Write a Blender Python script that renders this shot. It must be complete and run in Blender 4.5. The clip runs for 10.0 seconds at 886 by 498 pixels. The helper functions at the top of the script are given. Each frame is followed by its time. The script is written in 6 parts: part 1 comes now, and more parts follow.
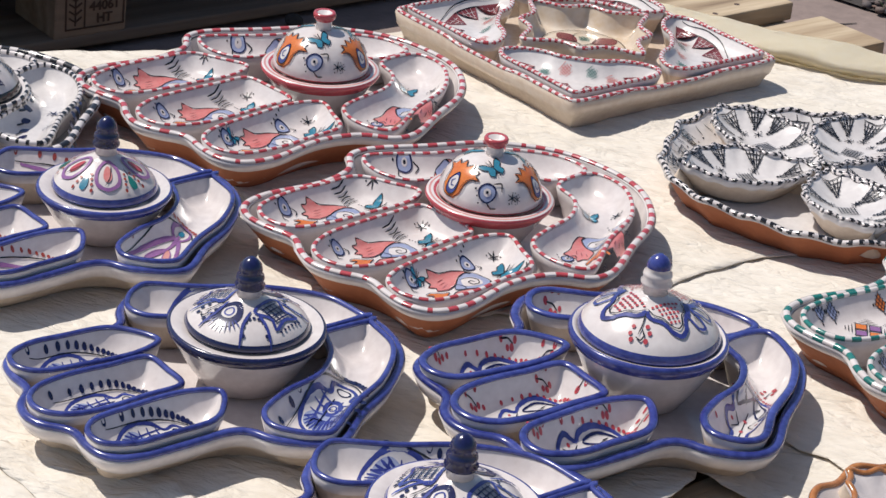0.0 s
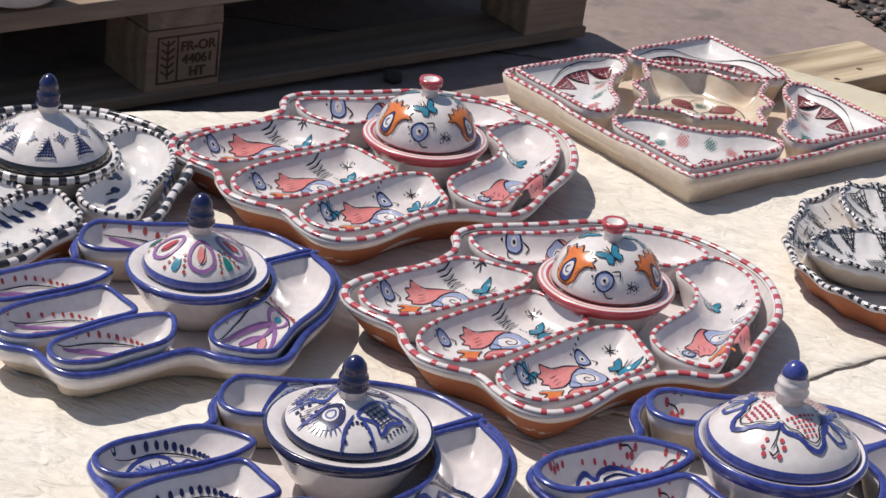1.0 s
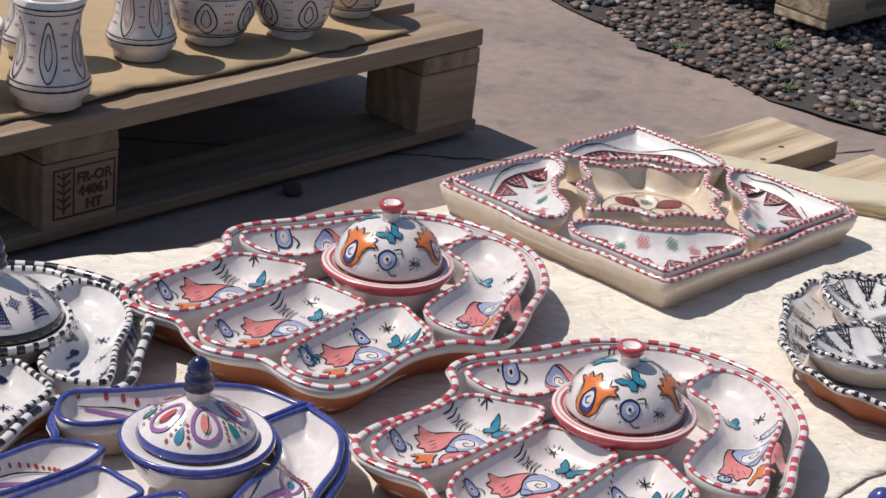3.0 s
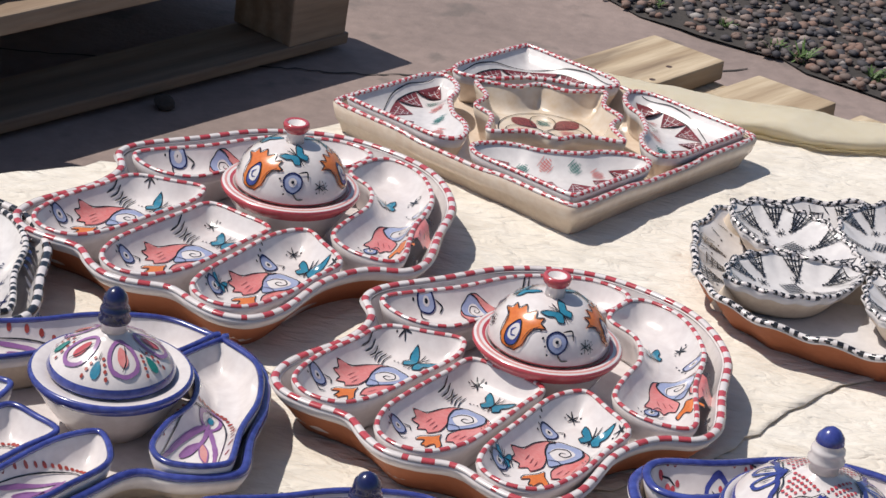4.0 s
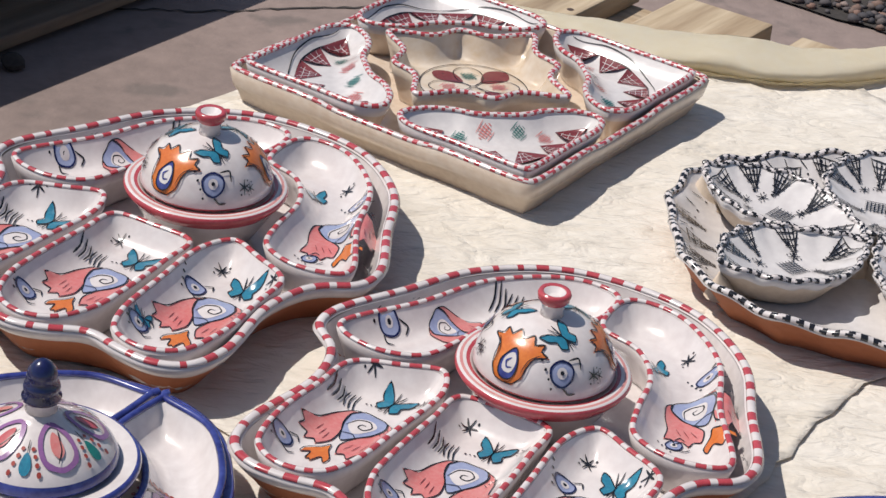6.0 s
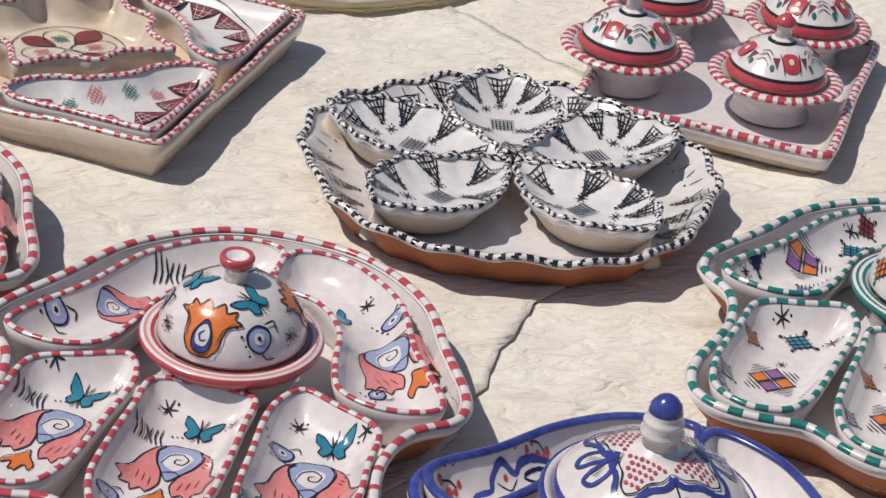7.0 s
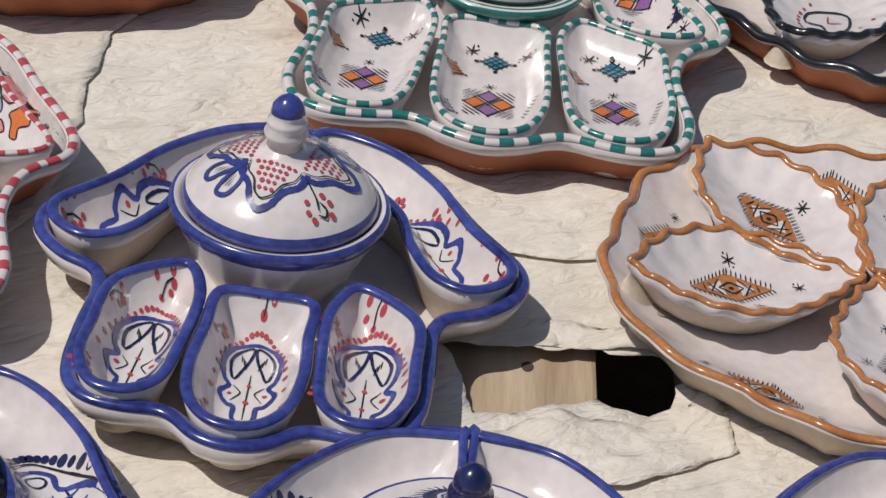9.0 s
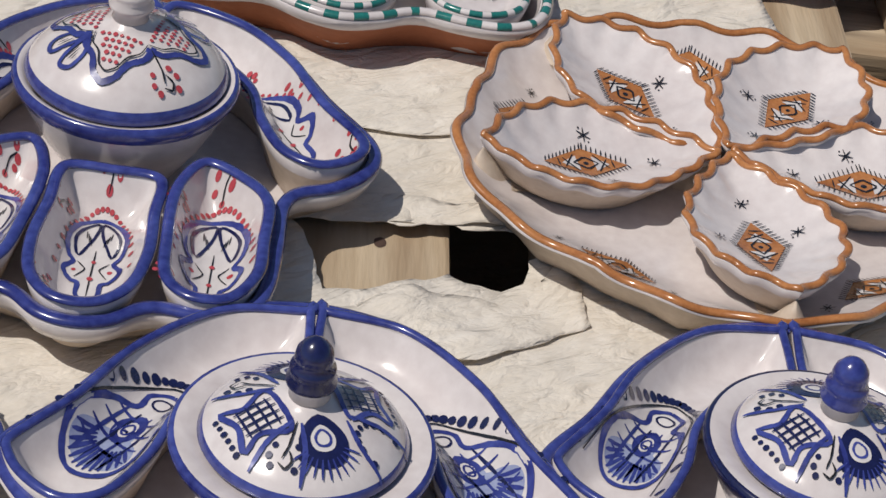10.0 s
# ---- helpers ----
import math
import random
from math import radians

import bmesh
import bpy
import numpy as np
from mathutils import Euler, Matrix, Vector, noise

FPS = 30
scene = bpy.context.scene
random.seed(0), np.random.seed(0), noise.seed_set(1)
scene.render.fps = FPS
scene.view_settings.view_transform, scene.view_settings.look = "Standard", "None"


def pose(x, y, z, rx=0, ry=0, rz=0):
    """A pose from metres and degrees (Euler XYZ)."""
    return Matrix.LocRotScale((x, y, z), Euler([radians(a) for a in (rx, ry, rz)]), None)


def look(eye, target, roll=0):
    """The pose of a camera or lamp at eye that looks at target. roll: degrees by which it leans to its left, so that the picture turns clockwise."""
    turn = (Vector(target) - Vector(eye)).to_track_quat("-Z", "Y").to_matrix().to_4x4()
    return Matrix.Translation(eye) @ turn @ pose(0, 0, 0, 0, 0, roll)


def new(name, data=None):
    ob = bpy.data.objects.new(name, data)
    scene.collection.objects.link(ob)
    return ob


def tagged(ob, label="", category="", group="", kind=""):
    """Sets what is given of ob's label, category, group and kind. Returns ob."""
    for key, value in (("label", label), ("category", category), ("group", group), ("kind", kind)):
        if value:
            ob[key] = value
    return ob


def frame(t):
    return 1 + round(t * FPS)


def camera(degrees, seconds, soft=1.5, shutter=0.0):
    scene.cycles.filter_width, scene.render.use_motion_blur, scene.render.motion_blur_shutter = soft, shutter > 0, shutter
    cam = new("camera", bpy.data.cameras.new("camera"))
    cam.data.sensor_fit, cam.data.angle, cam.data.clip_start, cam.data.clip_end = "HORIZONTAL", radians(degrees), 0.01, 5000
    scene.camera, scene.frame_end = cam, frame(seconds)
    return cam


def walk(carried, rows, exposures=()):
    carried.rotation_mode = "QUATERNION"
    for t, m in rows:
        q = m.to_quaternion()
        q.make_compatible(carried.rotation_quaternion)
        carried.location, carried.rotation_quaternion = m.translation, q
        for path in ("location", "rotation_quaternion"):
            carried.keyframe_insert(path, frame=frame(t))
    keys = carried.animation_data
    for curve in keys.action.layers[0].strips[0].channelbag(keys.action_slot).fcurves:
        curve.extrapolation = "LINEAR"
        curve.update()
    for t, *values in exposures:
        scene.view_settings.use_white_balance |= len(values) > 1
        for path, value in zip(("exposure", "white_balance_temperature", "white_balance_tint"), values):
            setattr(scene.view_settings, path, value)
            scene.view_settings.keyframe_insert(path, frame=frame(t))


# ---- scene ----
cam = camera(23.0, 10.0)
PATH = [
    (0, (0.753, -1.581, 0.793), (0.225, 0.163, -0.029), 4.4),
    (0.5, (0.709, -1.504, 0.796), (0.126, 0.227, -0.019), 4.3),
    (1, (0.682, -1.468, 0.792), (0.084, 0.261, -0.017), 4.7),
    (1.5, (0.649, -1.45, 0.794), (0.043, 0.274, -0.018), 5.1),
    (2, (0.601, -1.433, 0.799), (0.019, 0.312, 0.012), 4.6),
    (2.2, (0.572, -1.422, 0.799), (0.032, 0.342, 0.027), 4.1),
    (3.3, (0.408, -1.395, 0.784), (0.084, 0.431, 0.034), 2.8),
    (3.5, (0.39, -1.389, 0.78), (0.108, 0.434, 0.007), 3.2),
    (4, (0.34, -1.356, 0.777), (0.153, 0.461, -0.037), 5.5),
    (4.5, (0.281, -1.284, 0.763), (0.121, 0.53, -0.064), 6.5),
    (5, (0.236, -1.192, 0.764), (0.065, 0.603, -0.101), 5.6),
    (5.2, (0.222, -1.166, 0.759), (0.063, 0.628, -0.11), 4.7),
    (6.3, (0.159, -1.06, 0.749), (0.323, 0.705, -0.178), 5.5),
    (6.5, (0.138, -1.048, 0.744), (0.41, 0.704, -0.182), 5.5),
    (7, (0.058, -1.017, 0.738), (0.567, 0.673, -0.203), 4.7),
    (7.5, (0.005, -0.999, 0.731), (0.644, 0.606, -0.278), 4.1),
    (8, (-0.015, -1.0, 0.722), (0.707, 0.521, -0.356), 3.2),
    (8.5, (-0.025, -0.998, 0.717), (0.808, 0.465, -0.364), 4.2),
    (9, (-0.021, -1.002, 0.708), (0.9, 0.396, -0.386), 5.6),
    (9.5, (-0.011, -1.001, 0.699), (0.966, 0.322, -0.439), 6.6),
    (10, (0.001, -1.007, 0.695), (0.986, 0.284, -0.472), 7.7),
]
# the paper's plane leans two degrees against the rows above; this brings it level
LEVEL = Matrix.Translation((0.25, 0.40, 0)) @ Vector((0.034, -0.010, 1.0)).rotation_difference(Vector((0, 0, 1))).to_matrix().to_4x4() @ Matrix.Translation((-0.25, -0.40, 0))
walk(cam, [(t, LEVEL @ look(eye, target, roll)) for t, eye, target, roll in PATH], exposures=[(0, 0.30), (5, 0.28), (7, 0.02), (10, -0.19)])

# ---- world, sun, exposure ----
SUN_TRAVEL = Vector((0.55, -0.06, -0.92)).normalized()
scene.view_settings.exposure = 0.0
world = bpy.data.worlds.new("sky")
scene.world = world
world.use_nodes = True
sky = world.node_tree.nodes.new("ShaderNodeTexSky")
sky.sky_type = "NISHITA"
sky.sun_disc = False
sky.sun_elevation = math.asin(-SUN_TRAVEL.z)
sky.sun_rotation = math.atan2(-SUN_TRAVEL.x, -SUN_TRAVEL.y)
background = world.node_tree.nodes["Background"]
background.inputs["Strength"].default_value = 0.070
world.node_tree.links.new(sky.outputs["Color"], background.inputs["Color"])
sun_data = bpy.data.lights.new("sun", "SUN")
sun_data.energy, sun_data.angle, sun_data.color = 3.55, radians(0.6), (1.0, 0.95, 0.885)
sun = new("sun", sun_data)
sun.matrix_world = look((0, 0, 0), SUN_TRAVEL) @ Matrix.Identity(4)
sun.location = (-3, 4, 6)


# ---- materials ----
def material(name, base, rough=0.5, dark=None, scale=30.0, bump=0.0, bump_scale=200.0, coat=0.0, stretch=(1, 1, 1), grain=None, spots=None, crinkle=None):
    """Base colour varied at two scales, with bump and an optional clear coat."""
    m = bpy.data.materials.new(name)
    m.use_nodes = True
    nodes, links = m.node_tree.nodes, m.node_tree.links
    shader = nodes["Principled BSDF"]
    shader.inputs["Roughness"].default_value = rough
    if coat:
        shader.inputs["Coat Weight"].default_value = coat
        shader.inputs["Coat Roughness"].default_value = 0.06
    where = nodes.new("ShaderNodeTexCoord")
    mapping = nodes.new("ShaderNodeMapping")
    mapping.inputs["Scale"].default_value = stretch
    links.new(where.outputs["Object"], mapping.inputs["Vector"])
    info = nodes.new("ShaderNodeObjectInfo")
    shift = nodes.new("ShaderNodeVectorMath")
    shift.operation = "ADD"
    links.new(mapping.outputs["Vector"], shift.inputs[0])
    links.new(info.outputs["Random"], shift.inputs[1])
    large = nodes.new("ShaderNodeTexNoise")
    large.inputs["Scale"].default_value, large.inputs["Detail"].default_value = scale, 6
    fine = nodes.new("ShaderNodeTexNoise")
    fine.inputs["Scale"].default_value, fine.inputs["Detail"].default_value = scale * 9, 4
    for tex in (large, fine):
        links.new(shift.outputs["Vector"], tex.inputs["Vector"])
    ramp = nodes.new("ShaderNodeValToRGB")
    ramp.color_ramp.elements[0].position, ramp.color_ramp.elements[1].position = 0.32, 0.66
    ramp.color_ramp.elements[0].color = (*(dark or [c * 0.82 for c in base]), 1)
    ramp.color_ramp.elements[1].color = (*base, 1)
    both = nodes.new("ShaderNodeMath")
    both.operation = "MULTIPLY_ADD"
    links.new(fine.outputs["Fac"], both.inputs[0])
    both.inputs[1].default_value = 0.45
    half = nodes.new("ShaderNodeMath")
    half.operation = "MULTIPLY"
    half.inputs[1].default_value = 0.55
    links.new(large.outputs["Fac"], half.inputs[0])
    links.new(half.outputs[0], both.inputs[2])
    links.new(both.outputs[0], ramp.inputs["Fac"])
    colour = ramp.outputs["Color"]
    if grain:
        wave = nodes.new("ShaderNodeTexWave")
        wave.wave_type, wave.bands_direction = "BANDS", "Y"
        wave.inputs["Scale"].default_value, wave.inputs["Distortion"].default_value = grain[0], grain[1]
        wave.inputs["Detail"].default_value, wave.inputs["Detail Scale"].default_value = 3, 0.6
        links.new(shift.outputs["Vector"], wave.inputs["Vector"])
        mix = nodes.new("ShaderNodeMix")
        mix.data_type, mix.blend_type = "RGBA", "MULTIPLY"
        strength = nodes.new("ShaderNodeMath")
        strength.operation = "MULTIPLY"
        strength.inputs[1].default_value = grain[2]
        links.new(wave.outputs["Fac"], strength.inputs[0])
        links.new(strength.outputs[0], mix.inputs["Factor"])
        links.new(colour, mix.inputs["A"])
        mix.inputs["B"].default_value = (0.45, 0.36, 0.28, 1)
        colour = mix.outputs["Result"]
    if spots:
        blot = nodes.new("ShaderNodeTexNoise")
        blot.inputs["Scale"].default_value, blot.inputs["Detail"].default_value = spots[0], 5
        links.new(shift.outputs["Vector"], blot.inputs["Vector"])
        cut = nodes.new("ShaderNodeMapRange")
        cut.inputs["From Min"].default_value, cut.inputs["From Max"].default_value = spots[1], spots[1] + 0.08
        cut.inputs["To Max"].default_value = spots[3]
        links.new(blot.outputs["Fac"], cut.inputs["Value"])
        mix = nodes.new("ShaderNodeMix")
        mix.data_type = "RGBA"
        links.new(cut.outputs["Result"], mix.inputs["Factor"])
        links.new(colour, mix.inputs["A"])
        mix.inputs["B"].default_value = (*spots[2], 1)
        colour = mix.outputs["Result"]
    links.new(colour, shader.inputs["Base Color"])
    if bump:
        rough_tex = nodes.new("ShaderNodeTexNoise")
        rough_tex.inputs["Scale"].default_value, rough_tex.inputs["Detail"].default_value = bump_scale, 5
        links.new(shift.outputs["Vector"], rough_tex.inputs["Vector"])
        node = nodes.new("ShaderNodeBump")
        node.inputs["Strength"].default_value, node.inputs["Distance"].default_value = bump, 0.002
        links.new(rough_tex.outputs["Fac"], node.inputs["Height"])
        if crinkle:
            fold = nodes.new("ShaderNodeTexNoise")
            fold.inputs["Scale"].default_value, fold.inputs["Detail"].default_value, fold.inputs["Distortion"].default_value = crinkle[0], 4, 0.5
            links.new(shift.outputs["Vector"], fold.inputs["Vector"])
            ridge = nodes.new("ShaderNodeMath")
            ridge.operation = "ABSOLUTE"
            middle = nodes.new("ShaderNodeMath")
            middle.operation = "SUBTRACT"
            middle.inputs[1].default_value = 0.5
            links.new(fold.outputs["Fac"], middle.inputs[0])
            links.new(middle.outputs[0], ridge.inputs[0])
            deep = nodes.new("ShaderNodeBump")
            deep.inputs["Strength"].default_value, deep.inputs["Distance"].default_value = 1.0, crinkle[1]
            links.new(ridge.outputs[0], deep.inputs["Height"])
            links.new(deep.outputs["Normal"], node.inputs["Normal"])
        links.new(node.outputs["Normal"], shader.inputs["Normal"])
        if coat:
            links.new(node.outputs["Normal"], shader.inputs["Coat Normal"])
    return m


def glaze(name, base, dark=None, scale=14.0, rough=0.22):
    return material(name, base, rough, dark, scale, 0.10, 60.0, 0.5)


WHITE = glaze("milky_glaze", (0.73, 0.675, 0.655), (0.585, 0.52, 0.505))
GREYWHITE = glaze("grey_white_glaze", (0.72, 0.68, 0.66), (0.57, 0.53, 0.52))
CREAM = glaze("cream_glaze", (0.70, 0.60, 0.50), (0.58, 0.45, 0.34))
AMBER = glaze("amber_stained_glaze", (0.70, 0.62, 0.53), (0.56, 0.41, 0.26), 10)
RED = glaze("red_paint", (0.50, 0.075, 0.09), (0.38, 0.04, 0.05), 60)
PINK = glaze("pale_pink_paint", (0.62, 0.30, 0.27), (0.52, 0.20, 0.19), 60)
CORAL = glaze("coral_paint", (0.60, 0.15, 0.14), (0.62, 0.26, 0.24), 45)
ORANGE = glaze("orange_paint", (0.68, 0.20, 0.04), (0.55, 0.12, 0.02), 50)
AMBER_LINE = glaze("orange_brown_glaze", (0.50, 0.21, 0.07), (0.30, 0.10, 0.025), 40)
BLUE = glaze("cobalt_paint", (0.060, 0.080, 0.32), (0.011, 0.014, 0.12), 20)
NAVY = glaze("navy_paint", (0.012, 0.016, 0.085), (0.006, 0.008, 0.04), 40)
LILAC = glaze("soft_blue_paint", (0.34, 0.38, 0.53), (0.24, 0.27, 0.44), 50)
PURPLE = glaze("purple_paint", (0.22, 0.09, 0.26), (0.30, 0.14, 0.30), 50)
TEAL = glaze("teal_paint", (0.03, 0.24, 0.34), (0.02, 0.13, 0.22), 60)
GREEN = glaze("green_paint", (0.02, 0.20, 0.17), (0.015, 0.12, 0.11), 60)
BLACK = glaze("black_paint", (0.018, 0.017, 0.02), (0.01, 0.01, 0.012), 60)
MAROON = glaze("maroon_paint", (0.22, 0.045, 0.05), (0.15, 0.03, 0.035), 70)
BROWNRED = glaze("rust_dot_paint", (0.38, 0.07, 0.05), (0.28, 0.04, 0.03), 60)
TERRACOTTA = material("terracotta", (0.36, 0.12, 0.052), 0.75, (0.30, 0.095, 0.04), 18, 0.25, 160)
BARE = material("pale_fired_clay", (0.60, 0.50, 0.40), 0.6, (0.48, 0.38, 0.29), 22, 0.2, 140)
PAPER = material("cream_paper", (0.74, 0.685, 0.61), 0.85, (0.63, 0.565, 0.475), 6, 0.95, 60, stretch=(1, 2.4, 1), crinkle=(26, 0.0085), spots=(5.0, 0.63, (0.42, 0.34, 0.25), 0.4))
YELLOW_CLOTH = material("cream_cloth", (0.88, 0.85, 0.76), 0.9, (0.84, 0.79, 0.66), 9, 0.3, 90)
nodes, links = YELLOW_CLOTH.node_tree.nodes, YELLOW_CLOTH.node_tree.links
soaked, blend = nodes.new("ShaderNodeBsdfTranslucent"), nodes.new("ShaderNodeMixShader")
soaked.inputs["Color"].default_value = (0.86, 0.70, 0.38, 1)
blend.inputs["Fac"].default_value = 0.22
links.new(nodes["Principled BSDF"].outputs[0], blend.inputs[1])
links.new(soaked.outputs[0], blend.inputs[2])
links.new(blend.outputs[0], nodes["Material Output"].inputs["Surface"])
CONCRETE = material("pinkish_concrete", (0.29, 0.22, 0.195), 0.9, (0.19, 0.145, 0.13), 5, 0.5, 150, spots=(14, 0.6, (0.13, 0.11, 0.10), 0.6))
WOOD = material("weathered_pallet_wood", (0.38, 0.285, 0.20), 0.85, (0.21, 0.15, 0.105), 16, 0.6, 140, stretch=(0.10, 1, 1), grain=(9, 14, 0.45), spots=(9, 0.58, (0.11, 0.09, 0.075), 0.5))
PALEWOOD = material("pale_pallet_wood", (0.60, 0.49, 0.35), 0.85, (0.38, 0.28, 0.175), 16, 0.8, 140, stretch=(0.10, 1, 1), grain=(8, 14, 0.55), spots=(16, 0.56, (0.15, 0.10, 0.065), 0.75))
CARDBOARD = material("brown_cardboard", (0.40, 0.29, 0.17), 0.85, (0.33, 0.23, 0.13), 9, 0.2, 100)
PEBBLE = material("grey_pebbles", (0.22, 0.18, 0.16), 0.8, (0.06, 0.055, 0.06), 16, 0.3, 120)
SOIL = material("dark_soil", (0.06, 0.05, 0.045), 0.95, (0.03, 0.026, 0.024), 30, 0.6, 120)
LEAF = material("weed_leaf", (0.08, 0.14, 0.03), 0.6, (0.05, 0.09, 0.02), 40)
IRON = material("rusty_nail", (0.10, 0.06, 0.045), 0.6, (0.05, 0.03, 0.025), 80)
STAMP = material("burnt_stamp", (0.05, 0.028, 0.018), 0.9, (0.09, 0.05, 0.03), 90)


# ---- shape helpers ----
from mathutils import geometry


def part(name, bm, mats, parent=None, label=""):
    """Links a bmesh as one mesh object, under a thing where one is given."""
    mesh = bpy.data.meshes.new(name)
    bm.normal_update()
    bm.to_mesh(mesh)
    bm.free()
    for m in mats if isinstance(mats, (list, tuple)) else [mats]:
        mesh.materials.append(m)
    ob = new(name, mesh)
    if parent:
        ob.parent = parent
    return tagged(ob, label)


def spline(points, n, straight=()):
    """A closed smooth outline through the points, in n even steps."""
    p = np.array(points, float)
    k = len(p)
    out = []
    for i in range(k):
        a, b, c, d = p[i - 1], p[i], p[(i + 1) % k], p[(i + 2) % k]
        la, lb, lc = (max(np.linalg.norm(v) ** 0.5, 1e-6) for v in (b - a, c - b, d - c))
        m1 = (c - b) + lb * ((b - a) / la - (c - a) / (la + lb))
        m2 = (c - b) + lb * ((d - c) / lc - (d - b) / (lb + lc))
        for s in np.linspace(0, 1, 14, endpoint=False):
            h = 2 * s**3 - 3 * s * s + 1, s**3 - 2 * s * s + s, -2 * s**3 + 3 * s * s, s**3 - s * s
            out.append(h[0] * b + h[1] * m1 + h[2] * c + h[3] * m2)
    out = np.array(out)
    length = np.r_[0, np.cumsum(np.linalg.norm(np.diff(np.vstack([out, out[:1]]), axis=0), axis=1))]
    at = np.linspace(0, length[-1], n, endpoint=False)
    ring = np.vstack([out, out[:1]])
    return np.c_[np.interp(at, length, ring[:, 0]), np.interp(at, length, ring[:, 1])]


def mirrored(half):
    """A closed outline from its right half, top to bottom; the points on x = 0 stand once."""
    return list(half) + [(-x, y) for x, y in reversed(half) if abs(x) > 1e-6]


def normals(ring):
    t = np.roll(ring, -1, 0) - np.roll(ring, 1, 0)
    n = np.c_[t[:, 1], -t[:, 0]]
    n /= np.linalg.norm(n, axis=1)[:, None] + 1e-9
    area = np.sum(ring[:, 0] * np.roll(ring[:, 1], -1) - np.roll(ring[:, 0], -1) * ring[:, 1])
    return n if area > 0 else -n


def inset(ring, d):
    """The outline moved inwards by d, in small smoothed steps."""
    r = ring.copy()
    steps = max(1, int(abs(d) / 0.002))
    for _ in range(steps):
        r = r - normals(r) * d / steps
        if d > 0:
            r = 0.5 * r + 0.25 * (np.roll(r, 1, 0) + np.roll(r, -1, 0))
    return r


def loft(rings, cap_first=True, cap_last=True, slots=None):
    """A skin over rings of (x, y, z) rows. slots: the material slot of each band, and of the two caps."""
    bm = bmesh.new()
    rows = [[bm.verts.new(p) for p in ring] for ring in rings]
    n = len(rows[0])
    for b in range(len(rows) - 1):
        for i in range(n):
            f = bm.faces.new((rows[b][i], rows[b][(i + 1) % n], rows[b + 1][(i + 1) % n], rows[b + 1][i]))
            f.smooth = True
            if slots:
                f.material_index = slots[b]
    if cap_first:
        f = bm.faces.new(list(reversed(rows[0])))
        f.material_index = slots[-2] if slots else 0
    if cap_last:
        f = bm.faces.new(rows[-1])
        f.material_index = slots[-1] if slots else 0
    bmesh.ops.recalc_face_normals(bm, faces=bm.faces)
    return bm


def lift(ring, z):
    """A plan outline as rows of (x, y, z); z is a number or one for each point."""
    return np.c_[ring, np.broadcast_to(z, len(ring))]


def tube(path, wide, high, around=8):
    """A closed bead of oval section along rows of (x, y, z)."""
    n2 = normals(path[:, :2])
    rings = []
    for k in range(around):
        a = 2 * math.pi * k / around
        rings.append(np.c_[path[:, :2] + n2 * wide * math.cos(a), path[:, 2] + high * math.sin(a)])
    bm = bmesh.new()
    rows = [[bm.verts.new(p) for p in r] for r in rings]
    n = len(path)
    for k in range(around):
        for i in range(n):
            f = bm.faces.new((rows[k][i], rows[k][(i + 1) % n], rows[(k + 1) % around][(i + 1) % n], rows[(k + 1) % around][i]))
            f.smooth = True
    bmesh.ops.recalc_face_normals(bm, faces=bm.faces)
    return bm, n


def bead(path, wide, high, dash=None, slant=0.0, seed=1):
    """A rim bead; with dash (painted, bare) lengths its faces alternate between slot 0 and slot 1."""
    bm, n = tube(path, wide, high)
    if dash:
        rng = random.Random(seed)
        step = np.linalg.norm(np.diff(np.vstack([path, path[:1]]), axis=0), axis=1)
        total, marks, at = step.sum(), [], 0.0
        count = max(4, round(total / sum(dash)))
        cell = total / count
        edge = [dash[0] / sum(dash) * rng.uniform(0.82, 1.15) for _ in range(count)]
        run = np.cumsum(step) - step / 2
        bm.faces.ensure_lookup_table()
        for index, f in enumerate(bm.faces):
            k, i = divmod(index, n)
            s = (run[i] + slant * math.cos(2 * math.pi * k / 8)) / cell % count
            f.material_index = 0 if s % 1 < edge[int(s) % count] else 1
    return bm


def lathe(profile, n=56, slots=None, cap_last=False):
    """A turned body from rows of (radius, z)."""
    turn = np.linspace(0, 2 * math.pi, n, endpoint=False)
    rings = [np.c_[r * np.cos(turn), r * np.sin(turn), np.full(n, z)] for r, z in profile]
    return loft(rings, True, True, slots)


def box(bm, size, m, bevel=0.0, jitter=0.0, rng=random):
    """A bevelled box of that size added to bm, at the pose m."""
    made = bmesh.ops.create_cube(bm, size=1.0)["verts"]
    for v in made:
        v.co = Vector((v.co.x * size[0], v.co.y * size[1], v.co.z * size[2])) + Vector([rng.uniform(-jitter, jitter) for _ in range(3)])
    if bevel:
        edges = {e for v in made for e in v.link_edges}
        made = bmesh.ops.bevel(bm, geom=list(edges), offset=bevel, segments=2, affect="EDGES", profile=0.6)["verts"]
    bmesh.ops.transform(bm, matrix=m, verts=list(made))
    return bm


# ---- ground and pallets ----
GROUND = -0.137
ALONG = 57.2  # the way the pallet boards run, degrees from x
AX = Vector((math.cos(radians(ALONG)), math.sin(radians(ALONG)), 0))
AY = Vector((AX.y, -AX.x, 0))


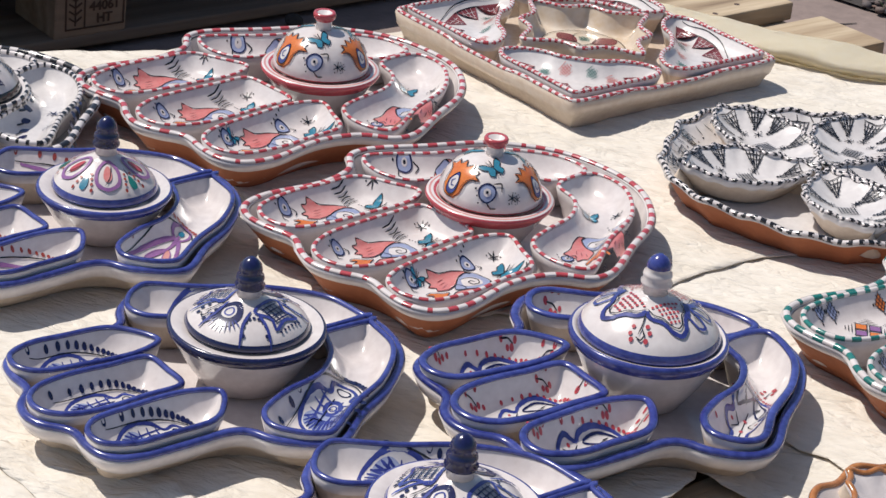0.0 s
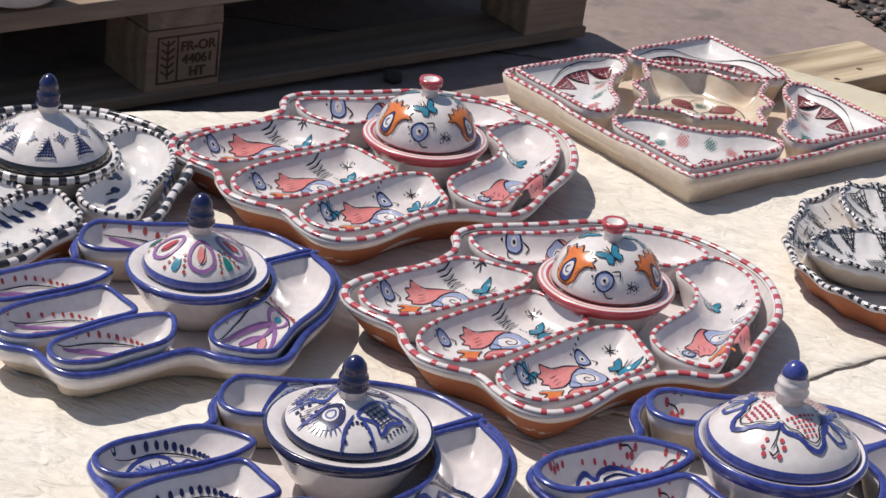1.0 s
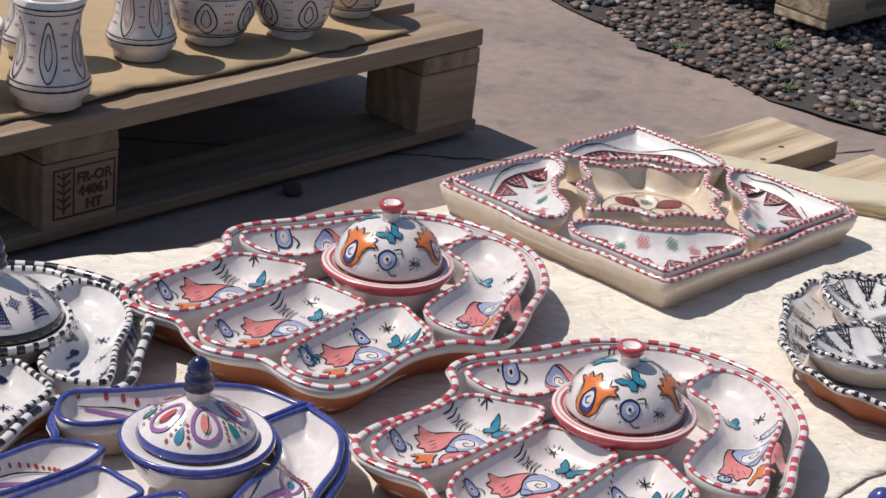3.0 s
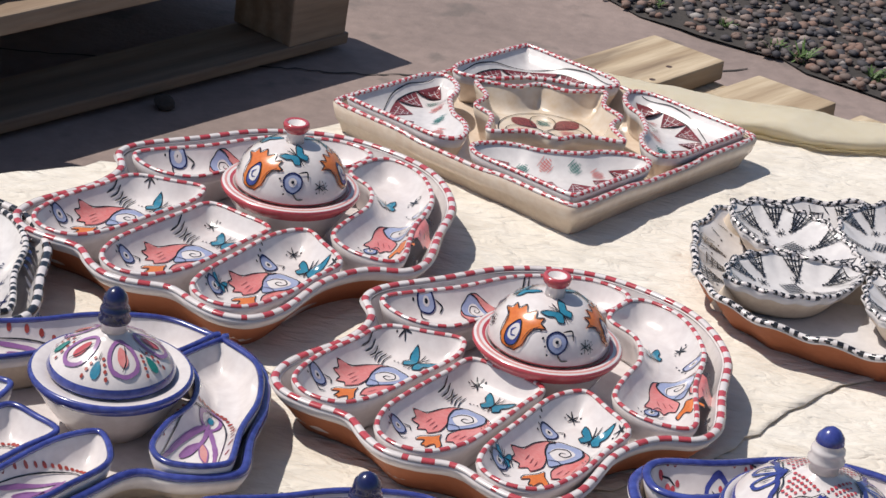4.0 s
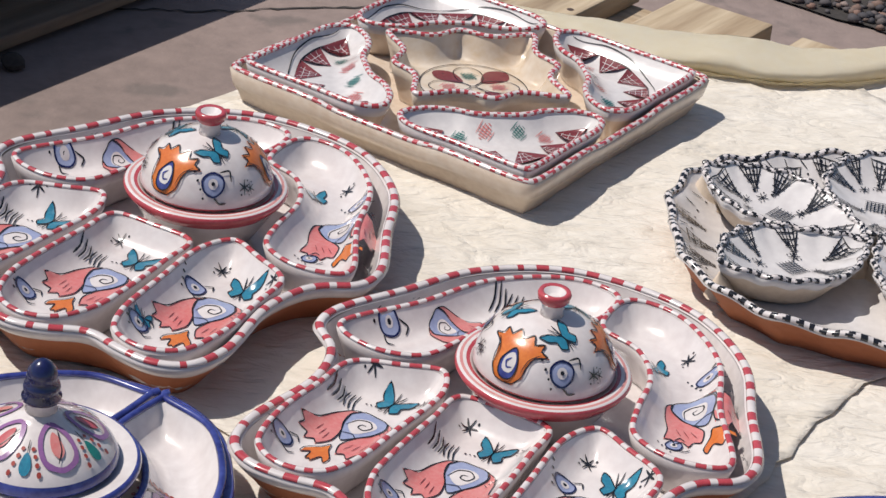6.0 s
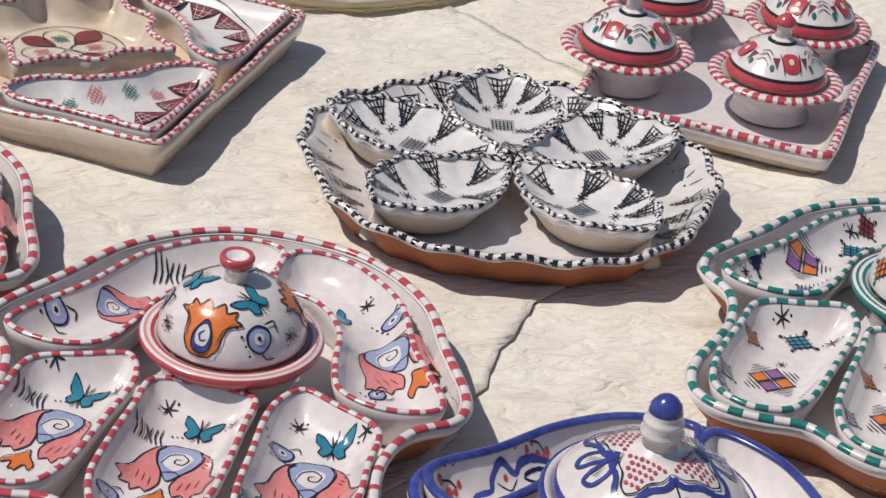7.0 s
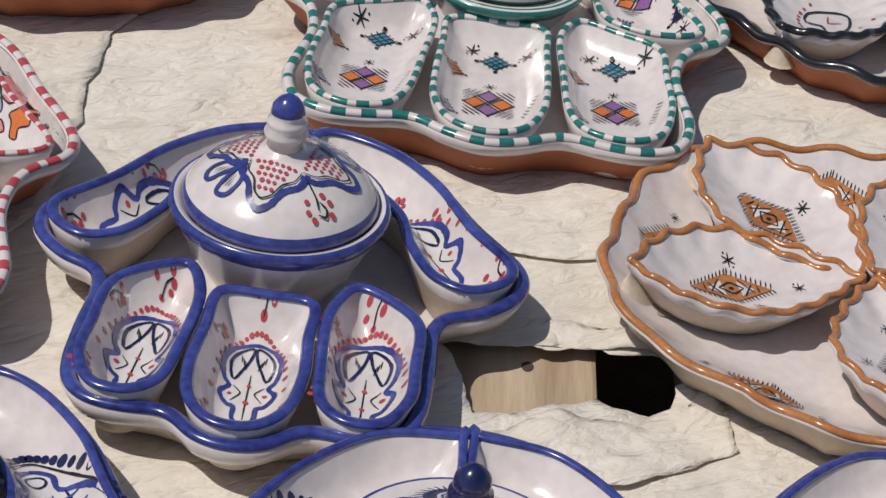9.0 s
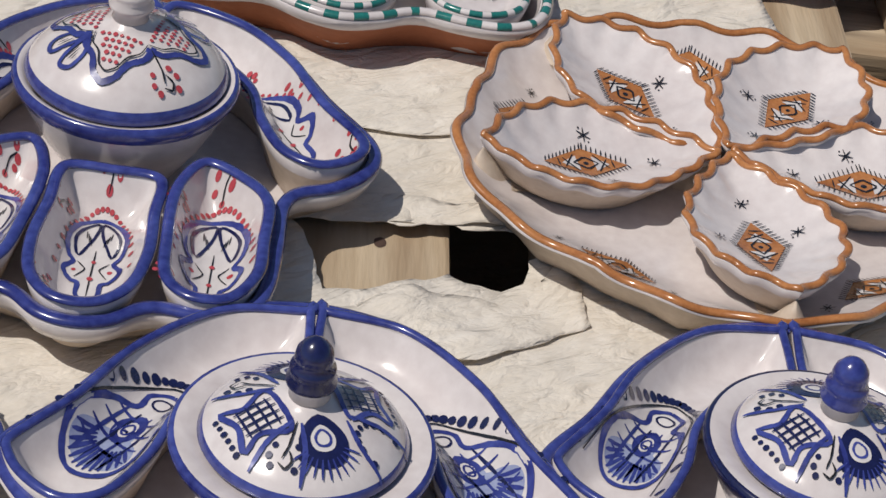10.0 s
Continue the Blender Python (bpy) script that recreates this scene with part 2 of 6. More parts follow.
def sheet(name, x0, x1, y0, y1, nx, ny, height, mat, keep=None, thick=0.0):
    bm = bmesh.new()
    grid = {}
    for i in range(nx + 1):
        for j in range(ny + 1):
            x, y = x0 + (x1 - x0) * i / nx, y0 + (y1 - y0) * j / ny
            grid[i, j] = bm.verts.new((x, y, height(x, y)))
    for i in range(nx):
        for j in range(ny):
            c = [grid[i, j], grid[i + 1, j], grid[i + 1, j + 1], grid[i, j + 1]]
            if keep is None or all(keep(v.co.x, v.co.y) for v in c):
                bm.faces.new(c).smooth = True
    bmesh.ops.delete(bm, geom=[v for v in bm.verts if not v.link_faces], context="VERTS")
    if thick:
        bmesh.ops.solidify(bm, geom=list(bm.faces), thickness=thick)
    return part(name, bm, mat)


bm = bmesh.new()
for pts in [[(-400, -400), (400, -400), (400, 400), (-400, 400)]]:
    bm.faces.new([bm.verts.new((x, y, GROUND)) for x, y in pts])
tagged(part("ground", bm, CONCRETE), "worn pinkish concrete yard with stains and cracks", "ground", kind="structure")


def at_board(u, s, z, turn=0.0):
    """A pose on the boards: u metres across them, s metres along them."""
    p = AY * u + AX * s
    return pose(p.x, p.y, z, 0, 0, ALONG + turn)


def board(name, length, width, thick, m, mat, parent=None, seed=0):
    rng = random.Random(seed)
    bm = bmesh.new()
    box(bm, (length, width, thick), Matrix.Identity(4), 0.003, 0.0015, rng)
    ob = part(name, bm, mat, parent)
    ob.matrix_basis = m
    return ob


def pallet(label, u0, u1, s0, s1, top, starts, width, mat, blocks_u, blocks_s, under=True):
    """A pallet whose deck boards run along s; starts are the lower u of each deck board."""
    base = new("pallet")
    tagged(base, label, "pallet")
    mid = (s0 + s1) / 2
    for k, u in enumerate(starts):
        board("deck_board", s1 - s0, width, 0.022, at_board(u + width / 2, mid, top - 0.011, random.Random(k).uniform(-0.3, 0.3)), mat, base, k)
    for k, s in enumerate(blocks_s):
        board("stringer_board", u1 - u0, 0.1, 0.022, at_board((u0 + u1) / 2, s, top - 0.0335, 90), mat, base, 40 + k)
    for k, u in enumerate(blocks_u):
        for s in blocks_s:
            board("block", 0.1, 0.1, 0.076, at_board(u, s, top - 0.083), mat, base, 60 + k)
        board("bottom_board", s1 - s0, 0.1, 0.016, at_board(u, mid, top - 0.129), mat, base, 80 + k)
    return base


# the display pallets under the paper
starts = [0.5415 + 0.137 * k for k in range(-2, 7)]
pallet("weathered wooden pallet under the cream paper", 0.26, 1.46, -1.2, 0.6, -0.005, starts, 0.092, PALEWOOD, [0.31, 0.86, 1.40], [-1.1, -0.3, 0.53])
starts = [-0.309 + 0.14 * k for k in range(0, 4)]
pallet("weathered wooden pallet with two nail holes in a board end", -0.309, 0.225, -0.5, 1.061, -0.005, starts, 0.1, PALEWOOD, [-0.259, 0.161], [-0.42, 0.28, 1.0])
# the pallet with pots behind
starts = [-0.803 - 0.135 * k for k in range(0, 7)]
back_pallet = pallet("weathered wooden pallet with a stamped block", -1.576, -0.706, -0.57, 0.98, 0.007, starts, 0.1, WOOD, [-0.758, -1.136, -1.516], [-0.47, 0.363, 0.925])
# a pallet on the gravel
starts = [-0.802 - 0.135 * k for k in range(0, 6)]
pallet("pale wooden pallet standing on the gravel", -1.542, -0.717, 1.727, 2.832, 0.02, starts, 0.1, PALEWOOD, [-0.754, -1.142, -1.492], [1.777, 2.282, 2.782])
HOLE = [(0.541, -0.146), (0.532, -0.182), (0.523, -0.208), (0.518, -0.23), (0.537, -0.239), (0.559, -0.241), (0.588, -0.244), (0.599, -0.26), (0.61, -0.266), (0.627, -0.261), (0.643, -0.249), (0.664, -0.24), (0.672, -0.233), (0.638, -0.217), (0.612, -0.205), (0.579, -0.185)]


def inside(x, y, poly):
    hit = False
    for (ax, ay), (bx, by) in zip(poly, poly[1:] + poly[:1]):
        if (ay > y) != (by > y) and x < (bx - ax) * (y - ay) / (by - ay) + ax:
            hit = not hit
    return hit


def wrinkle(x, y):
    p = Vector((x, y, 0))
    big = 0.003 * noise.noise(p * 4.5) + 0.0022 * noise.noise(p * 12)
    crease = abs(noise.noise(Vector((x * 9 + y * 4, y * 16 - x * 6, 5)))) ** 0.6
    fine = 0.0017 * noise.noise(Vector((x * 30 + y * 22, y * 75 - x * 40, 3)))
    return big - 0.0045 * crease + fine + 0.0005


EDGE = [(-0.75, -0.85), (1.0, -0.85), (0.935, -0.3), (0.935, -0.15), (0.955, -0.06), (1.02, 0.02), (1.35, 0.05), (1.35, 0.8), (0.759, 0.854), (0.624, 0.812), (0.502, 0.772), (0.22, 0.865), (0.023, 0.616), (-0.149, 0.443), (-0.45, 0.22), (-0.75, -0.05)]
SHEET_RIGHT = [(0.51, -0.067), (0.573, -0.085), (0.625, -0.101), (0.65, -0.119), (0.675, -0.125), (0.83, -0.191), (0.939, -0.187), (0.97, -0.063), (1.023, 0.043), (1.04, 0.351), (0.823, 0.398), (0.676, 0.187), (0.53, 0.039)]
SHEET_LEFT = [(0.302, -0.012), (0.384, 0.051), (0.424, 0.108), (0.465, 0.18), (0.506, 0.239), (0.589, 0.294), (0.651, 0.386), (0.713, 0.53), (0.586, 0.778), (0.462, 0.749), (0.219, 0.856), (0.04, 0.609), (-0.098, 0.436), (-0.049, 0.187), (0.12, 0.049)]


# ---- dishes ----
def away(ring, xy):
    """How far each point of xy lies from the outline."""
    ab = np.roll(ring, -1, 0) - ring
    norm = (ab * ab).sum(1) + 1e-12
    best = np.empty(len(xy))
    for k in range(0, len(xy), 400):
        q = xy[k : k + 400, None] - ring[None]
        t = np.clip((q * ab).sum(2) / norm, 0, 1)
        best[k : k + 400] = np.sqrt(((q - t[..., None] * ab) ** 2).sum(2).min(1))
    return best


def within(ring, xy):
    x, y = xy[:, 0], xy[:, 1]
    hit = np.zeros(len(xy), bool)
    for (ax, ay), (bx, by) in zip(ring, np.roll(ring, -1, 0)):
        cross = (ay > y) != (by > y)
        hit ^= cross & (x < (bx - ax) * (y - ay) / (by - ay + 1e-15) + ax)
    return hit


def filled(ring, step, gap):
    """A triangulated fill of an outline with inner points: its points and its triangles."""
    lo, hi = ring.min(0), ring.max(0)
    gx, gy = np.meshgrid(np.arange(lo[0], hi[0], step), np.arange(lo[1], hi[1], step))
    gx[1::2] += step / 2
    inner = np.c_[gx.ravel(), gy.ravel()]
    if len(inner):
        inner = inner[within(ring, inner)]
    if len(inner):
        inner = inner[away(ring, inner) > gap]
    points = [Vector(p) for p in np.vstack([ring, inner])]
    n = len(ring)
    out = geometry.delaunay_2d_cdt(points, [(i, (i + 1) % n) for i in range(n)], [], 1, 1e-6)
    return np.array([tuple(v) for v in out[0]]), out[2]


def hollow(ring, height, wall, slope, floor_z):
    """The inner surface of a dish as a function of plan points."""
    def surface(xy):
        t = np.clip((away(ring, xy) - wall) / slope, 0, 1)
        return floor_z + (height * 0.96 - floor_z) * (1 - t) ** 2
    return surface


def basin(name, ring, height, wall, floor_z, foot, mats, parent=None, wave=0.0, slope=0.02, step=0.0032, band=0.7, plain=None):
    """An open dish over an outline: foot, outer wall with a glazed band, lip and a rounded hollow."""
    low = ring if plain is None else plain
    rings = [lift(inset(low, foot), 0.0), lift(inset(low, foot * 0.88), height * 0.10), lift(inset(low, foot * 0.55), height * 0.42), lift((inset(low, foot * 0.2) + inset(ring, foot * 0.2)) / 2, height * band + wave), lift(ring, height * 0.94 + wave), lift(inset(ring, wall * 0.5), height + wave), lift(inset(ring, wall), height * 0.96 + wave)]
    bm = loft(rings, True, False, [1, 1, 1, 0, 0, 0, 1, 0])
    inner = inset(ring, wall)
    surface = hollow(ring, height, wall, slope, floor_z)
    points, faces = filled(inner, step, step * 0.6)
    z = surface(points)
    if np.ndim(wave):
        z[: len(inner)] += wave[: len(inner)]
    made = [bm.verts.new((x, y, h)) for (x, y), h in zip(points, z)]
    for f in faces:
        try:
            bm.faces.new([made[i] for i in f]).smooth = True
        except ValueError:
            pass
    return part(name, bm, mats, parent), surface


class Painter:
    """Brushwork laid on a glazed surface: fills, strokes and dots, kept by motif."""

    def __init__(self, place, seed=0):
        self.place, self.motifs, self.rng = place, {}, random.Random(seed)
        self.home, self.base = (0, 0, 0, 1), (0, 0, 0)

    def to(self, x, y, turn=0.0, size=1.0):
        c = self.base
        a = radians(c[2])
        j = self.rng
        self.home = (c[0] + x * math.cos(a) - y * math.sin(a), c[1] + x * math.sin(a) + y * math.cos(a), c[2] + turn + j.uniform(-4, 4), size * j.uniform(0.95, 1.05))
        return self

    def _out(self, pts):
        x, y, turn, size = self.home
        p = np.array(pts, float) * size
        c, s = math.cos(radians(turn)), math.sin(radians(turn))
        return np.c_[x + p[:, 0] * c - p[:, 1] * s, y + p[:, 0] * s + p[:, 1] * c]

    def _slot(self, name, mat):
        bm, mats = self.motifs.setdefault(name, (bmesh.new(), []))
        if mat not in mats:
            mats.append(mat)
        return bm, mats.index(mat)

    def _add(self, name, xy, faces, mat, up):
        bm, slot = self._slot(name, mat)
        verts = [bm.verts.new(p) for p in self.place(xy, up)]
        for f in faces:
            try:
                face = bm.faces.new([verts[i] for i in f])
                face.smooth, face.material_index = True, slot
            except ValueError:
                pass

    def fill(self, name, pts, mat, up=0.0006, smooth=True):
        ring = self._out(pts)
        if smooth:
            ring = spline(ring, max(18, 4 * len(pts)))
        points, faces = filled(ring, 0.003, 0.001)
        self._add(name, points, faces, mat, up)

    def stroke(self, name, pts, wide, mat, up=0.0010, smooth=True, taper=True, closed=False):
        p = self._out(pts)
        if closed:
            p = spline(p, max(16, 5 * len(pts)))
            p = np.vstack([p, p[:1]])
        elif smooth and len(p) > 2:
            t = np.arange(len(p))
            fine = np.linspace(0, len(p) - 1, 6 * len(p))
            q = np.c_[np.interp(fine, t, p[:, 0]), np.interp(fine, t, p[:, 1])]
            for _ in range(4):
                q[1:-1] = 0.5 * q[1:-1] + 0.25 * (q[2:] + q[:-2])
            p = q
        else:
            k = max(2, int(np.linalg.norm(np.diff(p, axis=0), axis=1).sum() / 0.003) + 2)
            t = np.arange(len(p))
            fine = np.linspace(0, len(p) - 1, max(k, len(p)))
            p = np.c_[np.interp(fine, t, p[:, 0]), np.interp(fine, t, p[:, 1])]
        d = np.gradient(p, axis=0)
        n = np.c_[-d[:, 1], d[:, 0]] / (np.linalg.norm(d, axis=1)[:, None] + 1e-9)
        s = np.linspace(0, 1, len(p))
        w = wide * self.home[3] / 2 * (0.45 + 0.55 * np.minimum(1, 5 * np.minimum(s, 1 - s)) if taper and not closed else np.ones(len(p)))
        w = w * np.array([self.rng.uniform(0.85, 1.12) for _ in s])
        both = np.vstack([p + n * w[:, None], p - n * w[:, None]])
        m = len(p)
        self._add(name, both, [(i, i + 1, m + i + 1, m + i) for i in range(m - 1)], mat, up)

    def dot(self, name, x, y, r, mat, up=0.0008, long=1.0, turn=0.0):
        a = np.linspace(0, 2 * math.pi, 10, endpoint=False)
        c, s = math.cos(radians(turn)), math.sin(radians(turn))
        r = r * self.rng.uniform(0.85, 1.15)
        e = np.c_[r * np.cos(a), r * long * np.sin(a)]
        pts = self._out(np.c_[x + e[:, 0] * c - e[:, 1] * s, y + e[:, 0] * s + e[:, 1] * c])
        self._add(name, pts, [tuple(range(10))], mat, up)

    def done(self, parent):
        for name, (bm, mats) in self.motifs.items():
            tagged(part(name, bm, mats, parent), kind="stuff")


def plan_place(surface, dz=0.0):
    return lambda xy, up: np.c_[xy, surface(xy) + up + dz]


def turned_place(profile, along=False):
    """A lid's outside seen from above; along: radii are spread evenly along the slope, as for a steep dome."""
    rows = sorted((r, z) for r, z in profile)
    rs, zs = np.array(rows).T
    run = rs[0] + np.concatenate([[0], np.cumsum(np.hypot(np.diff(rs), np.diff(zs)))])

    def place(xy, up):
        r = np.linalg.norm(xy, axis=1) + 1e-9
        real = np.interp(r * run[-1] / rs[-1], np.r_[0, run], np.r_[0, rs]) if along else r
        return np.c_[xy * (real / r * (1 + up / 0.05))[:, None], np.interp(real, rs, zs) + up]
    return place


def wall_place(profile):
    """A pot's outside: x runs round it in metres at radius 0.05, y is the height."""
    rows = sorted((z, r) for r, z in profile)
    zs, rs = np.array(rows).T

    def place(xy, up):
        r = np.interp(xy[:, 1], zs, rs) + up
        return np.c_[r * np.cos(xy[:, 0] / 0.05), r * np.sin(xy[:, 0] / 0.05), xy[:, 1]]
    return place


def both_sides(half):
    return list(half) + [(-x, y) for x, y in reversed(half) if abs(x) > 1e-9]


# ---- motifs ----
def fish(p, x, y, turn=0.0, size=1.0):
    """A domed lilac head with a white swirl, two coral wings hanging at its sides and an orange tail."""
    p.to(x, y, turn, size)
    head = both_sides([(0, 0.0285), (0.0075, 0.0280), (0.0122, 0.0225), (0.0100, 0.012), (0.0050, 0.004), (0, -0.003)])
    half = [(0.0085, 0.0278), (0.0150, 0.0240), (0.0188, 0.0145), (0.0205, 0.003), (0.0265, -0.006), (0.0215, -0.0075), (0.0222, -0.0130), (0.0165, -0.0105), (0.0150, -0.0165), (0.0105, -0.0120), (0.0070, -0.0160), (0.0025, -0.0070), (0.0050, 0.004), (0.0098, 0.0120), (0.0120, 0.0215)]
    tail = both_sides([(0, -0.0105), (0.0025, -0.0155), (0.0085, -0.0225), (0.0080, -0.0270), (0.0038, -0.0235), (0.0015, -0.0305), (0, -0.0290)])
    p.fill("painted_fish", head, LILAC, 0.0006)
    for sx in (-1, 1):
        wing = [(sx * a, b) for a, b in half][::sx]
        p.fill("painted_fish", wing, CORAL, 0.0005, False)
        p.stroke("painted_fish", wing + wing[:1], 0.00065, BLACK, 0.0010, taper=False)
        for k in range(3):
            p.stroke("painted_fish", [(sx * (0.0075 + 0.004 * k), -0.0095 + 0.0022 * k), (sx * (0.0085 + 0.0037 * k), -0.002 + 0.002 * k)], 0.0005, MAROON)
    p.fill("painted_fish", tail, ORANGE, 0.0005, False)
    p.fill("painted_fish", [(-0.0072, 0.013), (-0.0055, 0.0205), (0.0015, 0.0235), (0.0070, 0.0205), (0.0058, 0.0135), (0.001, 0.0065)], WHITE, 0.0008)
    for line in (head, tail):
        p.stroke("painted_fish", line, 0.00065, BLACK, 0.0010, closed=True)
    p.stroke("painted_fish", [(-0.0075, 0.011), (-0.0055, 0.0195), (0.001, 0.0225), (0.0058, 0.018), (0.0035, 0.0125), (-0.0012, 0.0130), (-0.0012, 0.0168), (0.0018, 0.0172)], 0.0008, BLACK, 0.0011)
    p.stroke("painted_fish", [(0.0058, 0.003), (0.0015, 0.006), (-0.0058, 0.003)], 0.0006, BLACK, 0.0011)


def butterfly(p, x, y, turn=0.0, size=1.0):
    p.to(x, y, turn, size)
    for sx in (-1, 1):
        wing = [(0.0, 0.0), (sx * 0.006, 0.008), (sx * 0.011, 0.011), (sx * 0.010, 0.003), (sx * 0.006, -0.001), (sx * 0.008, -0.006), (sx * 0.004, -0.010), (0, -0.004)]
        p.fill("painted_butterfly", wing, TEAL, 0.0006, False)
        p.stroke("painted_butterfly", wing + wing[:1], 0.0007, BLACK, taper=False)
        p.stroke("painted_butterfly", [(0, 0.0), (sx * 0.002, 0.010)], 0.0008, BLACK)
        p.stroke("painted_butterfly", [(0, -0.004), (sx * 0.002, -0.012)], 0.0008, BLACK)


def bird_eye(p, x, y, turn=0.0, size=1.0):
    p.to(x, y, turn, size)
    body = [(0, 0.006), (0.006, 0.003), (0.006, -0.003), (0, -0.007), (-0.006, -0.003), (-0.006, 0.003)]
    p.fill("painted_eye", body, LILAC)
    p.stroke("painted_eye", body, 0.0012, NAVY, closed=True)
    p.dot("painted_eye", 0, 0, 0.0028, WHITE, 0.0009)
    p.dot("painted_eye", 0, 0, 0.0012, BLACK, 0.0012)
    p.stroke("painted_eye", [(0.004, 0.006), (0.010, 0.008), (0.011, 0.002)], 0.0010, BLACK)
    p.stroke("painted_eye", [(0, -0.007), (0.004, -0.011), (0.009, -0.010)], 0.0010, BLACK)
    for k in range(4):
        p.dot("painted_eye", -0.010 + 0.001 * k, 0.008 - 0.005 * k, 0.0008, BLACK)


def star(p, x, y, size=1.0, mat=None):
    p.to(x, y, p.rng.uniform(-20, 20), size)
    for a in (10, 70, 130):
        c, s = 0.0055 * math.cos(radians(a)), 0.0055 * math.sin(radians(a))
        p.stroke("painted_star", [(-c, -s), (c, s)], 0.0011, mat or BLACK)
    for a in (40, 220):
        p.dot("painted_star", 0.006 * math.cos(radians(a)), 0.006 * math.sin(radians(a)), 0.0007, mat or BLACK)


def spider(p, x, y, turn=0.0, size=1.0):
    p.to(x, y, turn, size)
    for sx in (-1, 1):
        for k in range(3):
            r = 0.002 + 0.0032 * k
            p.stroke("painted_spray", [(sx * r, 0.007 + 0.001 * k), (sx * (r - 0.0015), 0), (sx * r, -0.007 - 0.001 * k)], 0.0010, BLACK)
    for k in range(3):
        p.dot("painted_spray", 0.014 + 0.003 * k, 0.003, 0.0007, BLACK)


def ticks(p, x, y, turn=0.0, n=5):
    p.to(x, y, turn)
    for k in range(n):
        p.stroke("painted_ticks", [(0.003 * k, 0), (0.003 * k + 0.002, 0.004)], 0.0006, BLACK)


SPOT = {0: (-0.092, 0.03, -34), 1: (-0.080, -0.128, -3), 2: (0, -0.138, 0), 3: (0.080, -0.128, 3), 4: (0.092, 0.03, 34)}


def start_paint(k, ring_centre, surface, small=False, seed=0):
    p = Painter(plan_place(surface), seed * 17 + k)
    x, y, turn = SPOT[k]
    if small:
        x, y = x * 0.86 if k not in (1, 3) else math.copysign(0.059, x), y * 0.92 if k in (1, 2, 3) else 0.018
    p.base = (x - ring_centre[0], y - ring_centre[1], turn)
    return p


def paint_red(dish, centre, surface, k, seed):
    p = start_paint(k, centre, surface, False, seed)
    if k in (1, 2, 3):
        star(p, -0.018, 0.060, 1.0)
        butterfly(p, 0.006, 0.047, -8 + 5 * k, 1.1)
        star(p, 0.024, 0.054, 0.9)
        (spider if k < 3 else bird_eye)(p, -0.021, 0.030, 15)
        fish(p, 0.002, -0.006, -8 + 4 * k, 1.2)
        bird_eye(p, -0.024, -0.036, 30, 0.9)
        ticks(p, 0.020, -0.040, 60)
        ticks(p, 0.020, 0.008, 70, 4)
        butterfly(p, -0.024, -0.030, 40, 0.6) if k == 3 else star(p, 0.020, -0.058, 0.8)
    elif k == 4:
        fish(p, 0.002, -0.018, 5, 1.15)
        bird_eye(p, 0.016, 0.034, 10)
        butterfly(p, -0.014, 0.056, 15, 1.0)
        star(p, 0.010, 0.064, 1.0)
        star(p, 0.024, 0.006, 0.6)
        bird_eye(p, -0.022, -0.036, 20, 0.8)
        star(p, 0.016, -0.070, 0.9)
        ticks(p, 0.024, -0.014, 70)
    else:
        bird_eye(p, -0.002, -0.044, 40, 1.1)
        fish(p, 0.014, 0.006, 130, 0.85)
        spider(p, -0.010, 0.052, 50, 1.3)
        ticks(p, -0.016, -0.020, 60, 4)
        star(p, 0.004, 0.078, 0.8)
    p.done(dish)


def lattice(p, x, y, mat, size=1.0):
    p.to(x, y, 45, size)
    h = 0.0055
    p.fill("painted_lattice", [(-h, -h), (h, -h), (h, h), (-h, h)], mat, 0.0006, False)
    for v in (-h, -h / 3, h / 3, h):
        p.stroke("painted_lattice", [(-h - 0.002, v), (h + 0.002, v)], 0.0007, BLACK, taper=False)
        p.stroke("painted_lattice", [(v, -h - 0.002), (v, h + 0.002)], 0.0007, BLACK, taper=False)
    for a in (0, 90, 180, 270):
        p.dot("painted_lattice", 0.0105 * math.cos(radians(a + 45)), 0.0105 * math.sin(radians(a + 45)), 0.0013, BLACK)


def four_squares(p, x, y, size=1.0):
    p.to(x, y, 45, size)
    for i, (a, b) in enumerate([(-1, -1), (1, -1), (1, 1), (-1, 1)]):
        h = 0.0042
        cx, cy = a * 0.0052, b * 0.0052
        p.fill("painted_diamond", [(cx - h, cy - h), (cx + h, cy - h), (cx + h, cy + h), (cx - h, cy + h)], [PURPLE, ORANGE][i % 2], 0.0006, False)
        for s in (-h, h):
            p.stroke("painted_diamond", [(cx - h - 0.001, cy + s), (cx + h + 0.001, cy + s)], 0.0007, BLACK, taper=False)
            p.stroke("painted_diamond", [(cx + s, cy - h - 0.001), (cx + s, cy + h + 0.001)], 0.0007, BLACK, taper=False)
        for t in range(3):
            o = 0.012 + 0.0025 * t
            q = 0.007 - 0.002 * t
            p.stroke("painted_diamond", [((a * o if i % 2 else -q), (b * o if not i % 2 else -q)), ((a * o if i % 2 else q), (b * o if not i % 2 else q))], 0.0007, BLACK)


